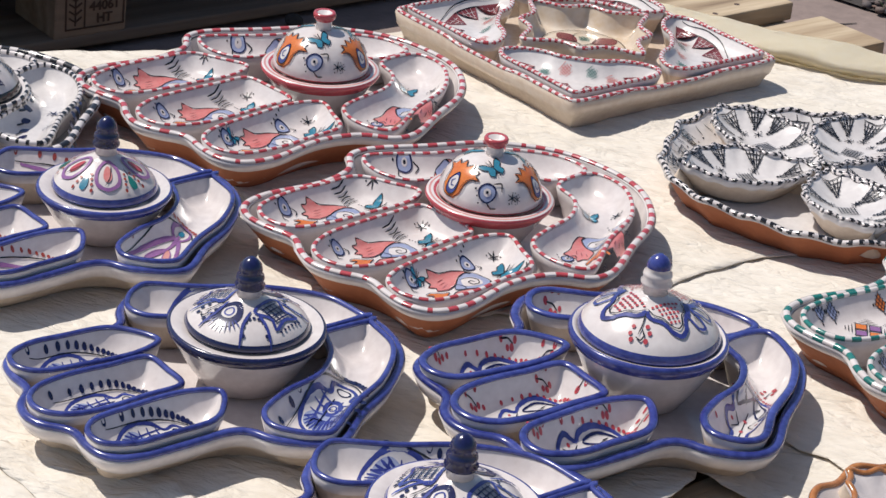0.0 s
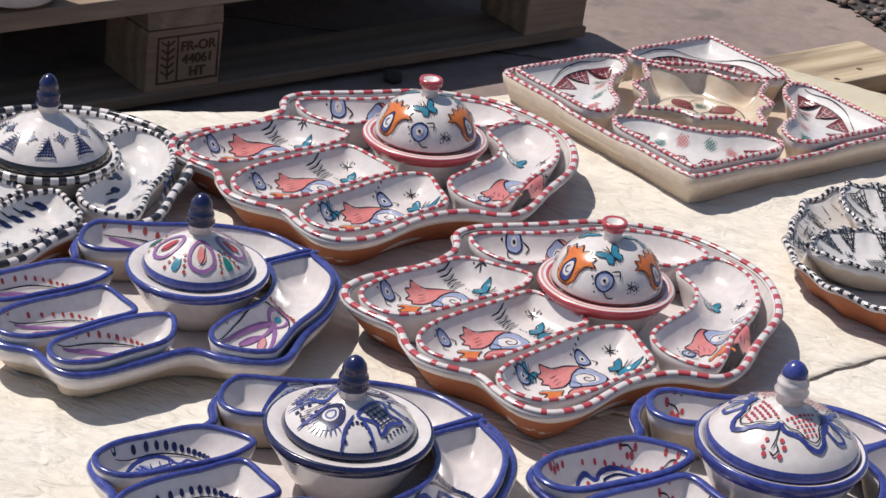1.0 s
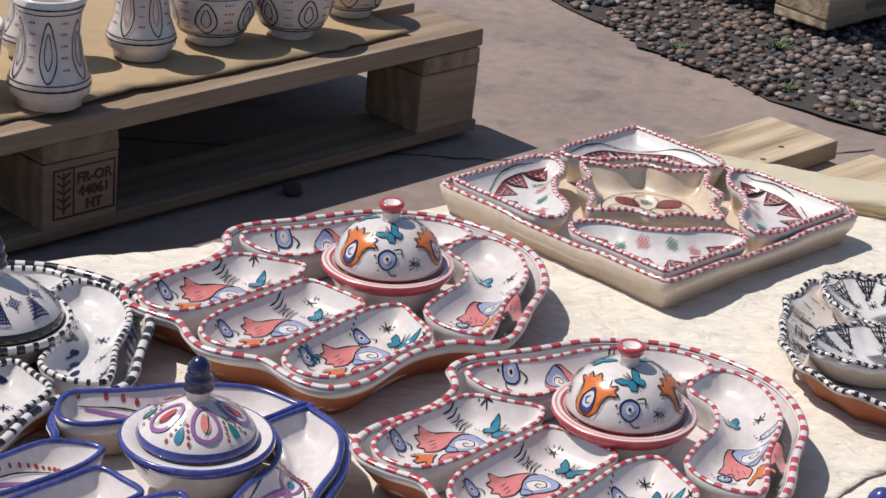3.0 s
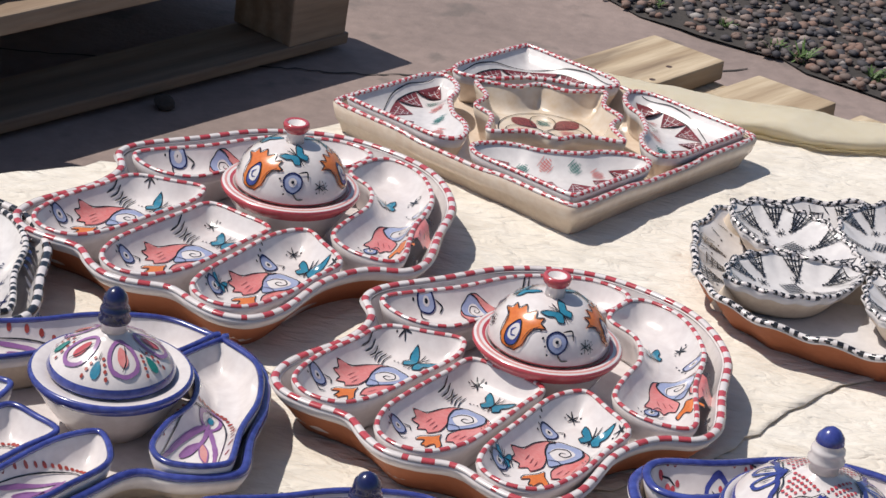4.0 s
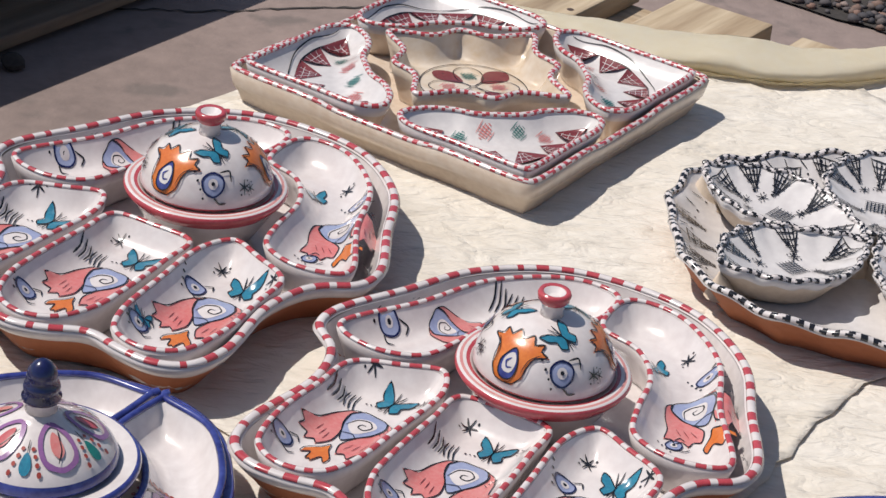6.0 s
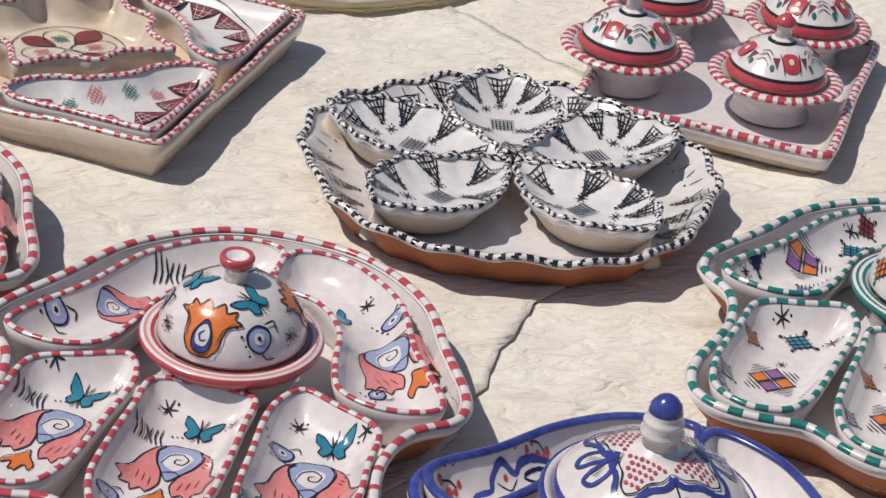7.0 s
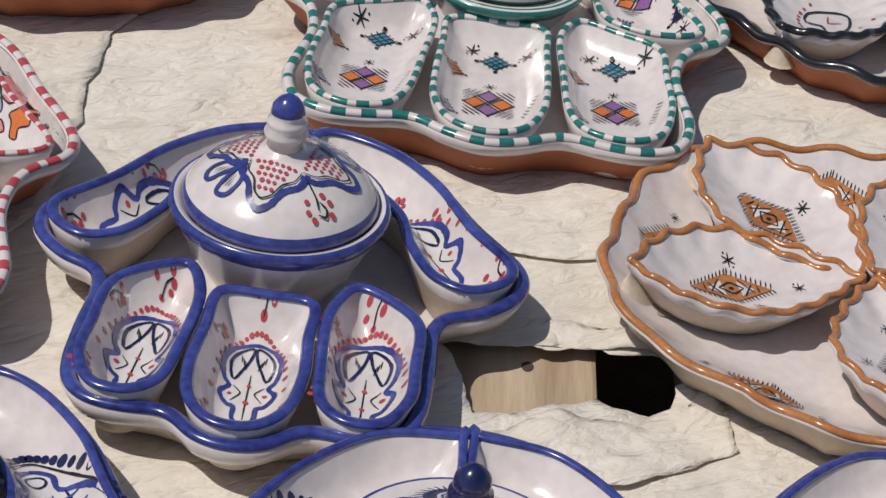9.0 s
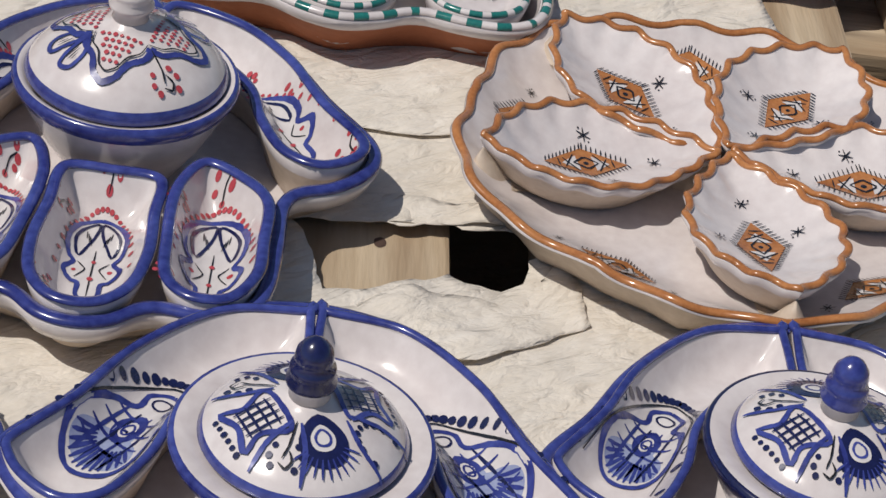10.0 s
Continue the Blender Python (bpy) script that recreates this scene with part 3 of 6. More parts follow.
def paint_green(dish, centre, surface, k, seed):
    p = start_paint(k, centre, surface, False, seed)
    sx = -1 if k == 0 else 1
    four_squares(p, 0.0, -0.012 if k in (1, 2, 3) else -0.006, 1.15)
    lattice(p, 0.002, 0.044, TEAL, 1.2)
    lattice(p, -0.024 * sx, 0.022, ORANGE, 0.75)
    lattice(p, -0.026 * sx, -0.030, LILAC, 0.7)
    lattice(p, -0.026 * sx, -0.044, LILAC, 0.7)
    star(p, -0.014, 0.056)
    star(p, 0.022, 0.052)
    star(p, 0.0, 0.010, 0.7)
    ticks(p, 0.024, -0.030, 70, 7)
    star(p, 0.0, -0.062, 0.8)
    if k in (0, 4):
        lattice(p, 0.006 * sx, -0.050, NAVY, 0.9)
        lattice(p, 0.012 * sx, 0.070, MAROON, 0.9)
    p.done(dish)


def sprig(p, x, y, turn=0.0, mat=None, size=1.0):
    p.to(x, y, turn, size)
    p.stroke("painted_sprig", [(0, -0.008), (0.001, 0), (0.005, 0.004)], 0.0009, BLACK)
    for a, b in ((-0.005, -0.001), (0.005, -0.002), (-0.004, 0.005), (0.004, 0.006), (0, -0.007), (0.006, 0.002)):
        p.dot("painted_sprig", a, b, 0.0019, mat or RED)


def arch_dots(p, w, top, bottom, n, r, mat, line=None, long=1.0):
    """Dots along an arch open to the -y side."""
    for k in range(n):
        a = math.pi * k / (n - 1)
        x, y = w * math.cos(a), bottom + (top - bottom) * math.sin(a) ** 0.7
        p.dot("painted_dots", x, y, r, mat, 0.0008, long, math.degrees(a) - 90)
    if line:
        p.stroke("painted_dots", [((w - 0.004) * math.cos(a), bottom + (top - 0.004 - bottom) * math.sin(a) ** 0.7) for a in np.linspace(0, math.pi, 15)], 0.0010, line)


def paint_blue_red(dish, centre, surface, k, seed):
    p = start_paint(k, centre, surface, True, seed)
    thumb = k in (0, 4)
    for y, x in ((0.052, 0.0), (0.030, -0.022), (-0.036, -0.022)) if not thumb else ((0.050, 0.005), (0.020, 0.02 if k == 4 else -0.02), (-0.045, 0.018 if k == 4 else -0.018)):
        sprig(p, x, y, 0, RED, 0.85)
    p.to(0, 0.004, 0, 1.05)
    arch_dots(p, 0.0185, 0.036, -0.030, 24, 0.0013, RED)
    medal = both_sides([(0, 0.030), (0.009, 0.026), (0.0145, 0.012), (0.013, -0.002), (0.010, -0.006), (0.014, -0.014), (0.009, -0.022), (0.006, -0.023), (0.005, -0.034), (0, -0.037)])
    p.fill("painted_flower", medal, GREYWHITE, 0.0005)
    p.stroke("painted_flower", medal, 0.0026, BLUE, 0.0008, closed=True)
    for sx in (-1, 1):
        leaf = [(sx * 0.001, 0.027), (sx * 0.007, 0.023), (sx * 0.0112, 0.012), (sx * 0.0085, -0.001), (sx * 0.005, 0.007), (sx * 0.0015, 0.018)]
        p.stroke("painted_flower", leaf, 0.0016, NAVY, 0.0010, closed=True)
        for t in range(3):
            p.stroke("painted_flower", [(sx * (0.003 + 0.0015 * t), 0.008 + 0.003 * t), (sx * (0.0045 + 0.001 * t), 0.016 + 0.002 * t)], 0.0006, BLACK)
        p.stroke("painted_flower", [(sx * 0.008, -0.006), (sx * 0.003, -0.012), (sx * 0.008, -0.019)], 0.0008, BLACK)
        p.dot("painted_flower", sx * 0.009, -0.013, 0.0014, RED)
    p.stroke("painted_flower", [(0, 0.004), (0, -0.034)], 0.0008, BLACK)
    p.dot("painted_flower", 0, -0.006, 0.0014, RED, 0.0012)
    p.dot("painted_flower", 0, -0.020, 0.0014, RED, 0.0012)
    p.done(dish)


def paint_cobalt(dish, centre, surface, k, seed):
    p = start_paint(k, centre, surface, True, seed)
    thumb = k in (0, 4)
    sx = -1 if k == 0 else 1
    p.to(0.007 * sx if thumb else 0, -0.002 if not thumb else 0.002, 0, 1.14 if thumb else 0.92)
    arch_dots(p, 0.0225, 0.040, -0.036, 26, 0.0020, NAVY, BLACK, 1.15)
    body = both_sides([(0, 0.030), (0.008, 0.024), (0.007, 0.015), (0.013, 0.008), (0.017, -0.006), (0.015, -0.022), (0.008, -0.032), (0, -0.035)])
    p.fill("painted_peacock", body, GREYWHITE, 0.0005)
    p.fill("painted_peacock", [(0.82 * a, 0.5 * b - 0.012) for a, b in body], LILAC, 0.0006)
    p.stroke("painted_peacock", body, 0.0026, BLUE, 0.0008, closed=True)
    eye = [(0, 0.012), (0.006, 0.004), (0.004, -0.006), (0, -0.010), (-0.005, -0.006), (-0.006, 0.004)]
    p.fill("painted_peacock", eye, BLUE, 0.0007)
    p.fill("painted_peacock", [(0.55 * a, 0.55 * b) for a, b in eye], GREYWHITE, 0.0009)
    p.stroke("painted_peacock", [(0.35 * a, 0.35 * b) for a, b in eye], 0.0012, BLUE, 0.0011, closed=True)
    ring = [(0.0045 * math.cos(a), 0.022 + 0.0035 * math.sin(a)) for a in np.linspace(0, 6.28, 9)[:-1]]
    p.fill("painted_peacock", ring, GREYWHITE, 0.0008)
    p.stroke("painted_peacock", ring, 0.0012, NAVY, 0.0010, closed=True)
    for a in np.linspace(-2.75, -0.4, 13):
        p.stroke("painted_peacock", [(0.008 * math.cos(a), -0.006 + 0.010 * math.sin(a)), (0.015 * math.cos(a), -0.008 + 0.024 * math.sin(a))], 0.0017, BLUE, 0.0009)
    for t in range(4):
        p.stroke("painted_peacock", [(-0.013, 0.008 - 0.008 * t), (0.013, 0.006 - 0.008 * t)], 0.0018, BLUE, 0.0009)
        p.stroke("painted_peacock", [(-0.009 + 0.006 * t, 0.012), (-0.008 + 0.005 * t, -0.028)], 0.0015, NAVY if t % 2 else BLUE, 0.0009)
    p.done(dish)


def paint_purple(dish, centre, surface, k, seed):
    p = start_paint(k, centre, surface, True, seed)
    thumb = k in (0, 4)
    p.to(0, -0.002 if not thumb else -0.008, 0, 1.2 if thumb else 1.08)
    arch_dots(p, 0.020, 0.036, -0.038, 24, 0.0015, BROWNRED, BLACK)
    p.stroke("painted_petals", [(-0.015, -0.034), (-0.011, -0.008), (0, 0.020), (0.011, -0.008), (0.015, -0.034)], 0.0030, PURPLE, 0.0008)
    p.stroke("painted_petals", [(0, 0.020), (0.001, 0.004), (-0.002, -0.010)], 0.0026, PURPLE)
    for sx in (-1, 1):
        leaf = [(0, 0.0), (sx * 0.006, -0.008), (sx * 0.008, -0.022), (sx * 0.003, -0.016)]
        p.fill("painted_petals", leaf, PINK if sx > 0 else PURPLE, 0.0007)
        p.stroke("painted_petals", leaf, 0.0008, PURPLE, closed=True)
    if thumb:
        ring = [(0.006 * math.cos(a), 0.024 + 0.009 * math.sin(a)) for a in np.linspace(0, 6.28, 9)[:-1]]
        p.stroke("painted_petals", ring, 0.0024, PURPLE, 0.0009, closed=True)
        p.fill("painted_petals", [(0.3 * a, 0.024 + 0.4 * (b - 0.024)) for a, b in ring], TEAL, 0.0008)
    p.stroke("painted_petals", [(-0.004, -0.024), (0, -0.032), (0.004, -0.024)], 0.0012, GREEN)
    p.done(dish)


def paint_black(dish, centre, surface, k, seed):
    p = start_paint(k, centre, surface, False, seed)
    for y in (-0.05, -0.01, 0.03):
        star(p, 0, y, 1.2, NAVY)
    for sx in (-1, 1):
        for t in range(9):
            y = -0.066 + 0.016 * t
            p.to(sx * 0.024, y, sx * 35)
            p.fill("painted_leaves", [(0, 0.007), (0.0028, 0), (0, -0.007), (-0.0028, 0)], NAVY, 0.0007)
            p.to(sx * 0.029, y + 0.006, sx * 35)
            p.stroke("painted_leaves", [(0, 0.006), (0, -0.004)], 0.0016, BLACK)
    p.done(dish)


# ---- lid motifs ----
def round_lid(p, angle, r):
    a = radians(angle)
    p.home = (r * math.cos(a), r * math.sin(a), angle + 90, 1.0)
    p.base = (r * math.cos(a), r * math.sin(a), angle + 90)
    return p


def tulip(p, size=1.0):
    """An orange tulip with flaring petal tips round a blue heart with a white swirl."""
    p.to(0, 0, 0, size)
    cup = both_sides([(0, -0.0135), (0.0075, -0.0125), (0.0122, -0.006), (0.0118, 0.002), (0.0125, 0.007), (0.0195, 0.0125), (0.0130, 0.0120), (0.0128, 0.0175), (0.0078, 0.0125), (0.0045, 0.0185), (0, 0.0125)])
    heart = both_sides([(0, -0.0115), (0.0055, -0.0090), (0.0064, -0.003), (0.0034, 0.0030), (0, 0.0065)])
    p.fill("painted_tulip", cup, ORANGE, 0.0006, False)
    p.fill("painted_tulip", heart, BLUE, 0.0008)
    p.fill("painted_tulip", [(-0.0035, -0.0065), (0.0030, -0.0070), (0.0045, -0.001), (0.0005, 0.0040), (-0.0035, 0.0005)], GREYWHITE, 0.0010)
    p.stroke("painted_tulip", [(0.0030, -0.0040), (-0.0005, -0.0052), (-0.0022, -0.0018), (0.0008, 0.0008)], 0.0010, BLUE, 0.0012)
    p.stroke("painted_tulip", cup + cup[:1], 0.0008, BLACK, 0.0011, taper=False)
    p.stroke("painted_tulip", heart, 0.0008, BLACK, 0.0011, closed=True)
    for sx in (-1, 1):
        p.stroke("painted_tulip", [(sx * 0.0100, -0.004), (sx * 0.0102, 0.004), (sx * 0.0145, 0.0105)], 0.0005, BLACK, 0.0011)


def paint_red_lid(lid, profile):
    p = Painter(turned_place(profile, True), 3)
    for a in (-100, 20, 140):
        round_lid(p, a, 0.0315)
        tulip(p, 0.80)
        round_lid(p, a + 48, 0.033)
        bird_eye(p, 0, 0, 0, 0.85)
        round_lid(p, a + 78, 0.036)
        star(p, 0, 0, 0.7)
        round_lid(p, a + 52, 0.016)
        butterfly(p, 0, 0, 40, 0.65)
        round_lid(p, a - 36, 0.037)
        star(p, 0, 0, 0.55)
    p.done(lid)


def paint_green_lid(lid, profile):
    p = Painter(turned_place(profile, True), 5)
    for k, a in enumerate((-150, -105, -60, -15, 40, 90, 140)):
        round_lid(p, a, 0.034)
        lattice(p, 0, 0, [ORANGE, TEAL, NAVY, TEAL][k % 4], 0.85)
    for a in (-128, -80, -38, 20):
        round_lid(p, a, 0.022)
        star(p, 0, 0, 0.7)
    p.done(lid)


def petals(p, n, mat, turn, inner, start=0.018, end=0.044, dots=None):
    for k in range(n):
        a = turn + 360 * k / n
        round_lid(p, a, (start + end) / 2)
        h = (end - start) / 2
        p.to(0, 0, 0, 1)
        shape = [(-0.017, h * 0.95), (-0.016, h * 0.3), (-0.009, -h * 0.1), (-0.006, -h * 0.7), (0, -h), (0.006, -h * 0.7), (0.009, -h * 0.1), (0.016, h * 0.3), (0.017, h * 0.95)]
        p.stroke("painted_petal", shape, 0.0030, mat, 0.0009, taper=False)
        p.stroke("painted_petal", [(0.8 * x, 0.8 * y + 0.0025) for x, y in shape], 0.0009, BLACK, 0.0010)
        if dots:
            for i in range(-3, 4):
                for j in range(5):
                    x, y = 0.0033 * i, h * 0.9 - 0.0038 * j
                    if abs(x) < 0.004 + (y + h) * 0.42 - 0.004:
                        p.dot("painted_petal", x, y, 0.0011, dots)
        round_lid(p, a + 180 / n, end - 0.002)
        inner(p)


def lid_sprig(mat):
    def draw(p):
        p.to(0, 0)
        p.stroke("painted_sprig", [(0, 0.016), (0.001, 0.004), (0, -0.002)], 0.0010, BLACK)
        p.stroke("painted_sprig", [(0.002, 0.002), (0.005, -0.002), (0.003, -0.006), (-0.001, -0.004)], 0.0011, BLACK)
        for x, y in ((-0.005, 0.003), (-0.006, -0.002), (-0.004, -0.006), (0.005, 0.005), (0.008, 0.001), (0.007, -0.005)):
            p.dot("painted_sprig", x, y, 0.0016, mat)
    return draw


def leaf_pair(p):
    p.to(0, 0.004)
    for sx in (-1, 1):
        leaf = [(sx * 0.001, 0.012), (sx * 0.010, 0.006), (sx * 0.012, -0.003), (sx * 0.006, -0.006), (sx * 0.002, 0.002)]
        p.stroke("painted_leaf", leaf, 0.0022, BLUE, 0.0009, closed=True)
        for t in range(3):
            p.stroke("painted_leaf", [(sx * (0.004 + 0.002 * t), 0.006 - 0.002 * t), (sx * (0.006 + 0.0015 * t), -0.002 + 0.001 * t)], 0.0007, BLACK)


def paint_b2_lid(lid, profile):
    p = Painter(turned_place(profile), 8)
    turn = iter((1, 0, 1, 0))
    petals(p, 4, BLUE, -100, lambda q: (lid_sprig(RED) if next(turn) else leaf_pair)(q), 0.014, 0.042, RED)
    p.done(lid)


def paint_cobalt_lid(lid, profile):
    p = Painter(turned_place(profile), 9)
    size = max(r for r, z in profile) / 0.0545
    for k, a in enumerate((-150, -70, 20, 110)):
        round_lid(p, a, 0.027 * size)
        if k % 2 == 0:
            p.to(0, 0, 0, size)
            net = [(-0.016, 0.010), (-0.010, -0.004), (-0.015, -0.014), (0, -0.011), (0.015, -0.014), (0.010, -0.004), (0.016, 0.010), (0, 0.012)]
            p.stroke("painted_net", net, 0.0030, BLUE, 0.0009, closed=True)
            for t in (-0.008, -0.003, 0.002, 0.007):
                p.stroke("painted_net", [(t, -0.010), (t, 0.010)], 0.0014, NAVY)
                p.stroke("painted_net", [(-0.010, t), (0.010, t)], 0.0014, NAVY)
            for i in range(6):
                p.dot("painted_net", -0.012 + 0.005 * i, -0.0175, 0.0015, NAVY)
        else:
            p.to(0, 0, 0, size)
            eye = [(0, 0.014), (0.012, 0.002), (0.010, -0.010), (0, -0.014), (-0.010, -0.010), (-0.012, 0.002)]
            p.fill("painted_eye", eye, NAVY, 0.0006)
            p.fill("painted_eye", [(0.5 * x, 0.5 * y + 0.001) for x, y in eye], GREYWHITE, 0.0008)
            p.stroke("painted_eye", [(0.3 * x, 0.3 * y + 0.001) for x, y in eye], 0.0014, BLUE, 0.0010, closed=True)
            for t in np.linspace(-2.8, -0.3, 11):
                p.stroke("painted_eye", [(0.010 * math.cos(t), -0.002 + 0.008 * math.sin(t)), (0.018 * math.cos(t), -0.002 + 0.017 * math.sin(t))], 0.0012, BLUE)
        round_lid(p, a + 45, 0.036 * size)
        lid_sprig(NAVY)(p) if k in (0, 3) else arch_dots(p.to(0, -0.004), 0.009, 0.010, -0.004, 9, 0.0014, NAVY)
        for sx in (-1, 1):
            p.stroke("painted_band", [(sx * 0.002, 0.016), (sx * 0.009, 0.004), (sx * 0.012, -0.010)], 0.0024, BLUE)
    p.done(lid)


def paint_purple_lid(lid, profile):
    p = Painter(turned_place(profile), 10)
    for k, a in enumerate((-170, -100, -30, 40, 110)):
        round_lid(p, a, 0.026)
        p.to(0, 0, 0, 1)
        loop = [(0, 0.012), (0.008, 0.004), (0.009, -0.008), (0, -0.013), (-0.009, -0.008), (-0.008, 0.004)]
        p.stroke("painted_petal", loop, 0.0028, PURPLE, 0.0009, closed=True)
        p.fill("painted_petal", [(0.36 * x, 0.6 * y) for x, y in loop], RED if k % 2 else CORAL, 0.0008)
        p.stroke("painted_petal", [(0.003, 0.008), (0.002, -0.004), (-0.002, -0.010)], 0.0007, BLACK)
        round_lid(p, a + 36, 0.036)
        p.to(0, 0)
        drop = [(0, 0.006), (0.0035, -0.001), (0.002, -0.005), (-0.002, -0.005), (-0.0035, -0.001)]
        p.fill("painted_drop", drop, TEAL if k % 2 else GREEN, 0.0008)
        p.stroke("painted_drop", [(0, 0.006), (0, 0.013)], 0.0007, BLACK)
        for sx in (-1, 1):
            for t in range(4):
                p.dot("painted_drop", sx * (0.003 + 0.002 * t), 0.008 - 0.004 * t, 0.0012, BROWNRED)
    p.done(lid)


def paint_black_lid(lid, profile):
    p = Painter(turned_place(profile), 11)
    for k in range(8):
        a = 45 * k - 95
        round_lid(p, a, 0.043)
        p.to(0, 0)
        p.fill("painted_triangle", [(-0.010, -0.009), (0.010, -0.009), (0.0, 0.010)], GREYWHITE, 0.0005, False)
        for t in range(7):
            x = -0.009 + 0.003 * t
            p.stroke("painted_triangle", [(x, -0.009), (x * 0.3 + 0.003, 0.010 - abs(x) * 1.2)], 0.0011, NAVY)
            p.stroke("painted_triangle", [(-0.010 + 0.0013 * t, -0.008 + 0.0025 * t), (0.010 - 0.0013 * t, -0.008 + 0.0025 * t)], 0.0010, NAVY)
        round_lid(p, a + 22, 0.036)
        lattice(p, 0, 0, LILAC, 0.6)
        p.dot("painted_lattice", 0, 0.012, 0.0011, BLACK)
    p.done(lid)


def rim_path(ring, height, wall, wave=0.0):
    return lift(inset(ring, wall * 0.5), height + wave)


def tray_thing(kind, ring, m, height, mats, rim, label, category, wall=0.007, foot=0.014, wave=0.0, floor_z=0.006, slope=0.02, band=0.62):
    body, surface = basin(kind, ring, height, wall, floor_z, foot, mats, None, wave, slope, 0.006, band)
    part("rim", rim(rim_path(ring, height, wall, wave)), rim.mats, body)
    body.matrix_basis = m
    return tagged(body, label, category), surface


class Rim:
    """How a rim bead is painted."""

    def __init__(self, mats, dash=None, wide=0.0045, high=0.0035, slant=0.0):
        self.mats, self.dash, self.wide, self.high, self.slant = mats, dash, wide, high, slant

    def __call__(self, path):
        return bead(path, self.wide, self.high, self.dash, self.slant)


RED_TRAY = [(0, 0.146), (0.054, 0.136), (0.105, 0.093), (0.132, 0.035), (0.157, -0.022), (0.154, -0.047), (0.132, -0.067), (0.122, -0.105), (0.130, -0.172), (0.121, -0.202), (0.1, -0.214), (0.071, -0.213), (0.047, -0.208), (0.027, -0.220), (0, -0.228)]
RED_THUMB = [(0.004, 0.122), (0.040, 0.125), (0.087, 0.085), (0.112, 0.024), (0.141, -0.036), (0.132, -0.047), (0.101, -0.053), (0.073, -0.040), (0.063, -0.010), (0.056, 0.030), (0.036, 0.058), (0.004, 0.072)]
RED_MID = [(0, -0.062), (0.033, -0.066), (0.036, -0.10), (0.038, -0.15), (0.036, -0.180), (0.023, -0.207), (0, -0.216)]
RED_SIDE = [(0.041, -0.068), (0.054, -0.046), (0.080, -0.056), (0.110, -0.073), (0.114, -0.11), (0.117, -0.155), (0.108, -0.193), (0.085, -0.205), (0.060, -0.198), (0.049, -0.178), (0.043, -0.125)]
BLUE_TRAY = [(0, 0.118), (0.045, 0.108), (0.080, 0.076), (0.106, 0.036), (0.137, -0.008), (0.135, -0.033), (0.116, -0.055), (0.096, -0.066), (0.094, -0.115), (0.093, -0.147), (0.088, -0.166), (0.075, -0.177), (0.053, -0.180), (0.036, -0.179), (0.019, -0.194), (0, -0.199)]
BLUE_THUMB = [(0.003, 0.105), (0.044, 0.097), (0.078, 0.066), (0.104, 0.022), (0.130, -0.013), (0.127, -0.030), (0.107, -0.044), (0.086, -0.036), (0.068, -0.006), (0.058, 0.024), (0.035, 0.048), (0.003, 0.058)]
BLUE_MID = [(0, -0.072), (0.026, -0.075), (0.029, -0.11), (0.031, -0.145), (0.026, -0.173), (0.014, -0.188), (0, -0.192)]
BLUE_SIDE = [(0.033, -0.078), (0.045, -0.054), (0.070, -0.066), (0.083, -0.082), (0.086, -0.12), (0.086, -0.150), (0.074, -0.173), (0.055, -0.176), (0.040, -0.164), (0.034, -0.13)]


def flip(ring):
    return [(-x, y) for x, y in reversed(ring)]


def hamsa(m, size, style, words, lid, seed=0, thumb_ring=None, palm=(0.0, 0.0)):
    """A palm-shaped serving set: the tray, two thumb dishes, three finger dishes and the lidded bowl in the palm."""
    red = style["mould"] == "red"
    tray = RED_TRAY if red else HORN_TRAY if thumb_ring else BLUE_TRAY
    thumb, mid, side = (RED_THUMB, RED_MID, RED_SIDE) if red else (thumb_ring or BLUE_THUMB, BLUE_MID, BLUE_SIDE)
    scale_m = Matrix.Scale(size, 4)
    rim, small = style["tray_rim"], style["dish_rim"]
    tray_ob, _ = tray_thing("serving_tray", spline(mirrored(tray), 240), m @ scale_m, 0.037 if red else 0.033, [style["glaze"], style["clay"]], rim, words + " hand-shaped ceramic serving tray on cream paper", "tray", 0.008, 0.026, 0.0, 0.006, 0.017, 0.72 if red else 0.58)
    shapes = [("thumb_dish", flip(thumb), "curved"), ("finger_dish", flip(side), "finger-shaped"), ("finger_dish", mirrored(mid), "finger-shaped"), ("finger_dish", side, "finger-shaped"), ("thumb_dish", thumb, "curved")]
    high = style.get("high", 0.0315 if red else 0.034)
    for k, (name, ring, shape) in enumerate(shapes):
        ring = np.array(ring, float)
        centre = ring.mean(0)
        outline = spline(ring - centre, 144)
        dish, surface = basin(name, outline, high, 0.0045, style.get("floor", 0.015), 0.010, [style["glaze"], style["inner_clay"]], None, 0.0, style.get("slope", 0.018))
        part("rim", small(rim_path(outline, high, 0.0045)), small.mats, dish)
        dish.matrix_basis = m @ scale_m @ pose(centre[0], centre[1], 0.0072 + 0.0006 * (k % 2), 0, 0, random.Random(seed * 9 + k).uniform(-1.2, 1.2))
        tagged(dish, words + " " + shape + " ceramic dish set in a tray", "dish", "dishes in the " + words + " tray")
        p = style["paint"](dish, centre, surface, k, seed)
    lid(m @ scale_m @ pose(palm[0], palm[1], 0.0055), words)
    return tray_ob


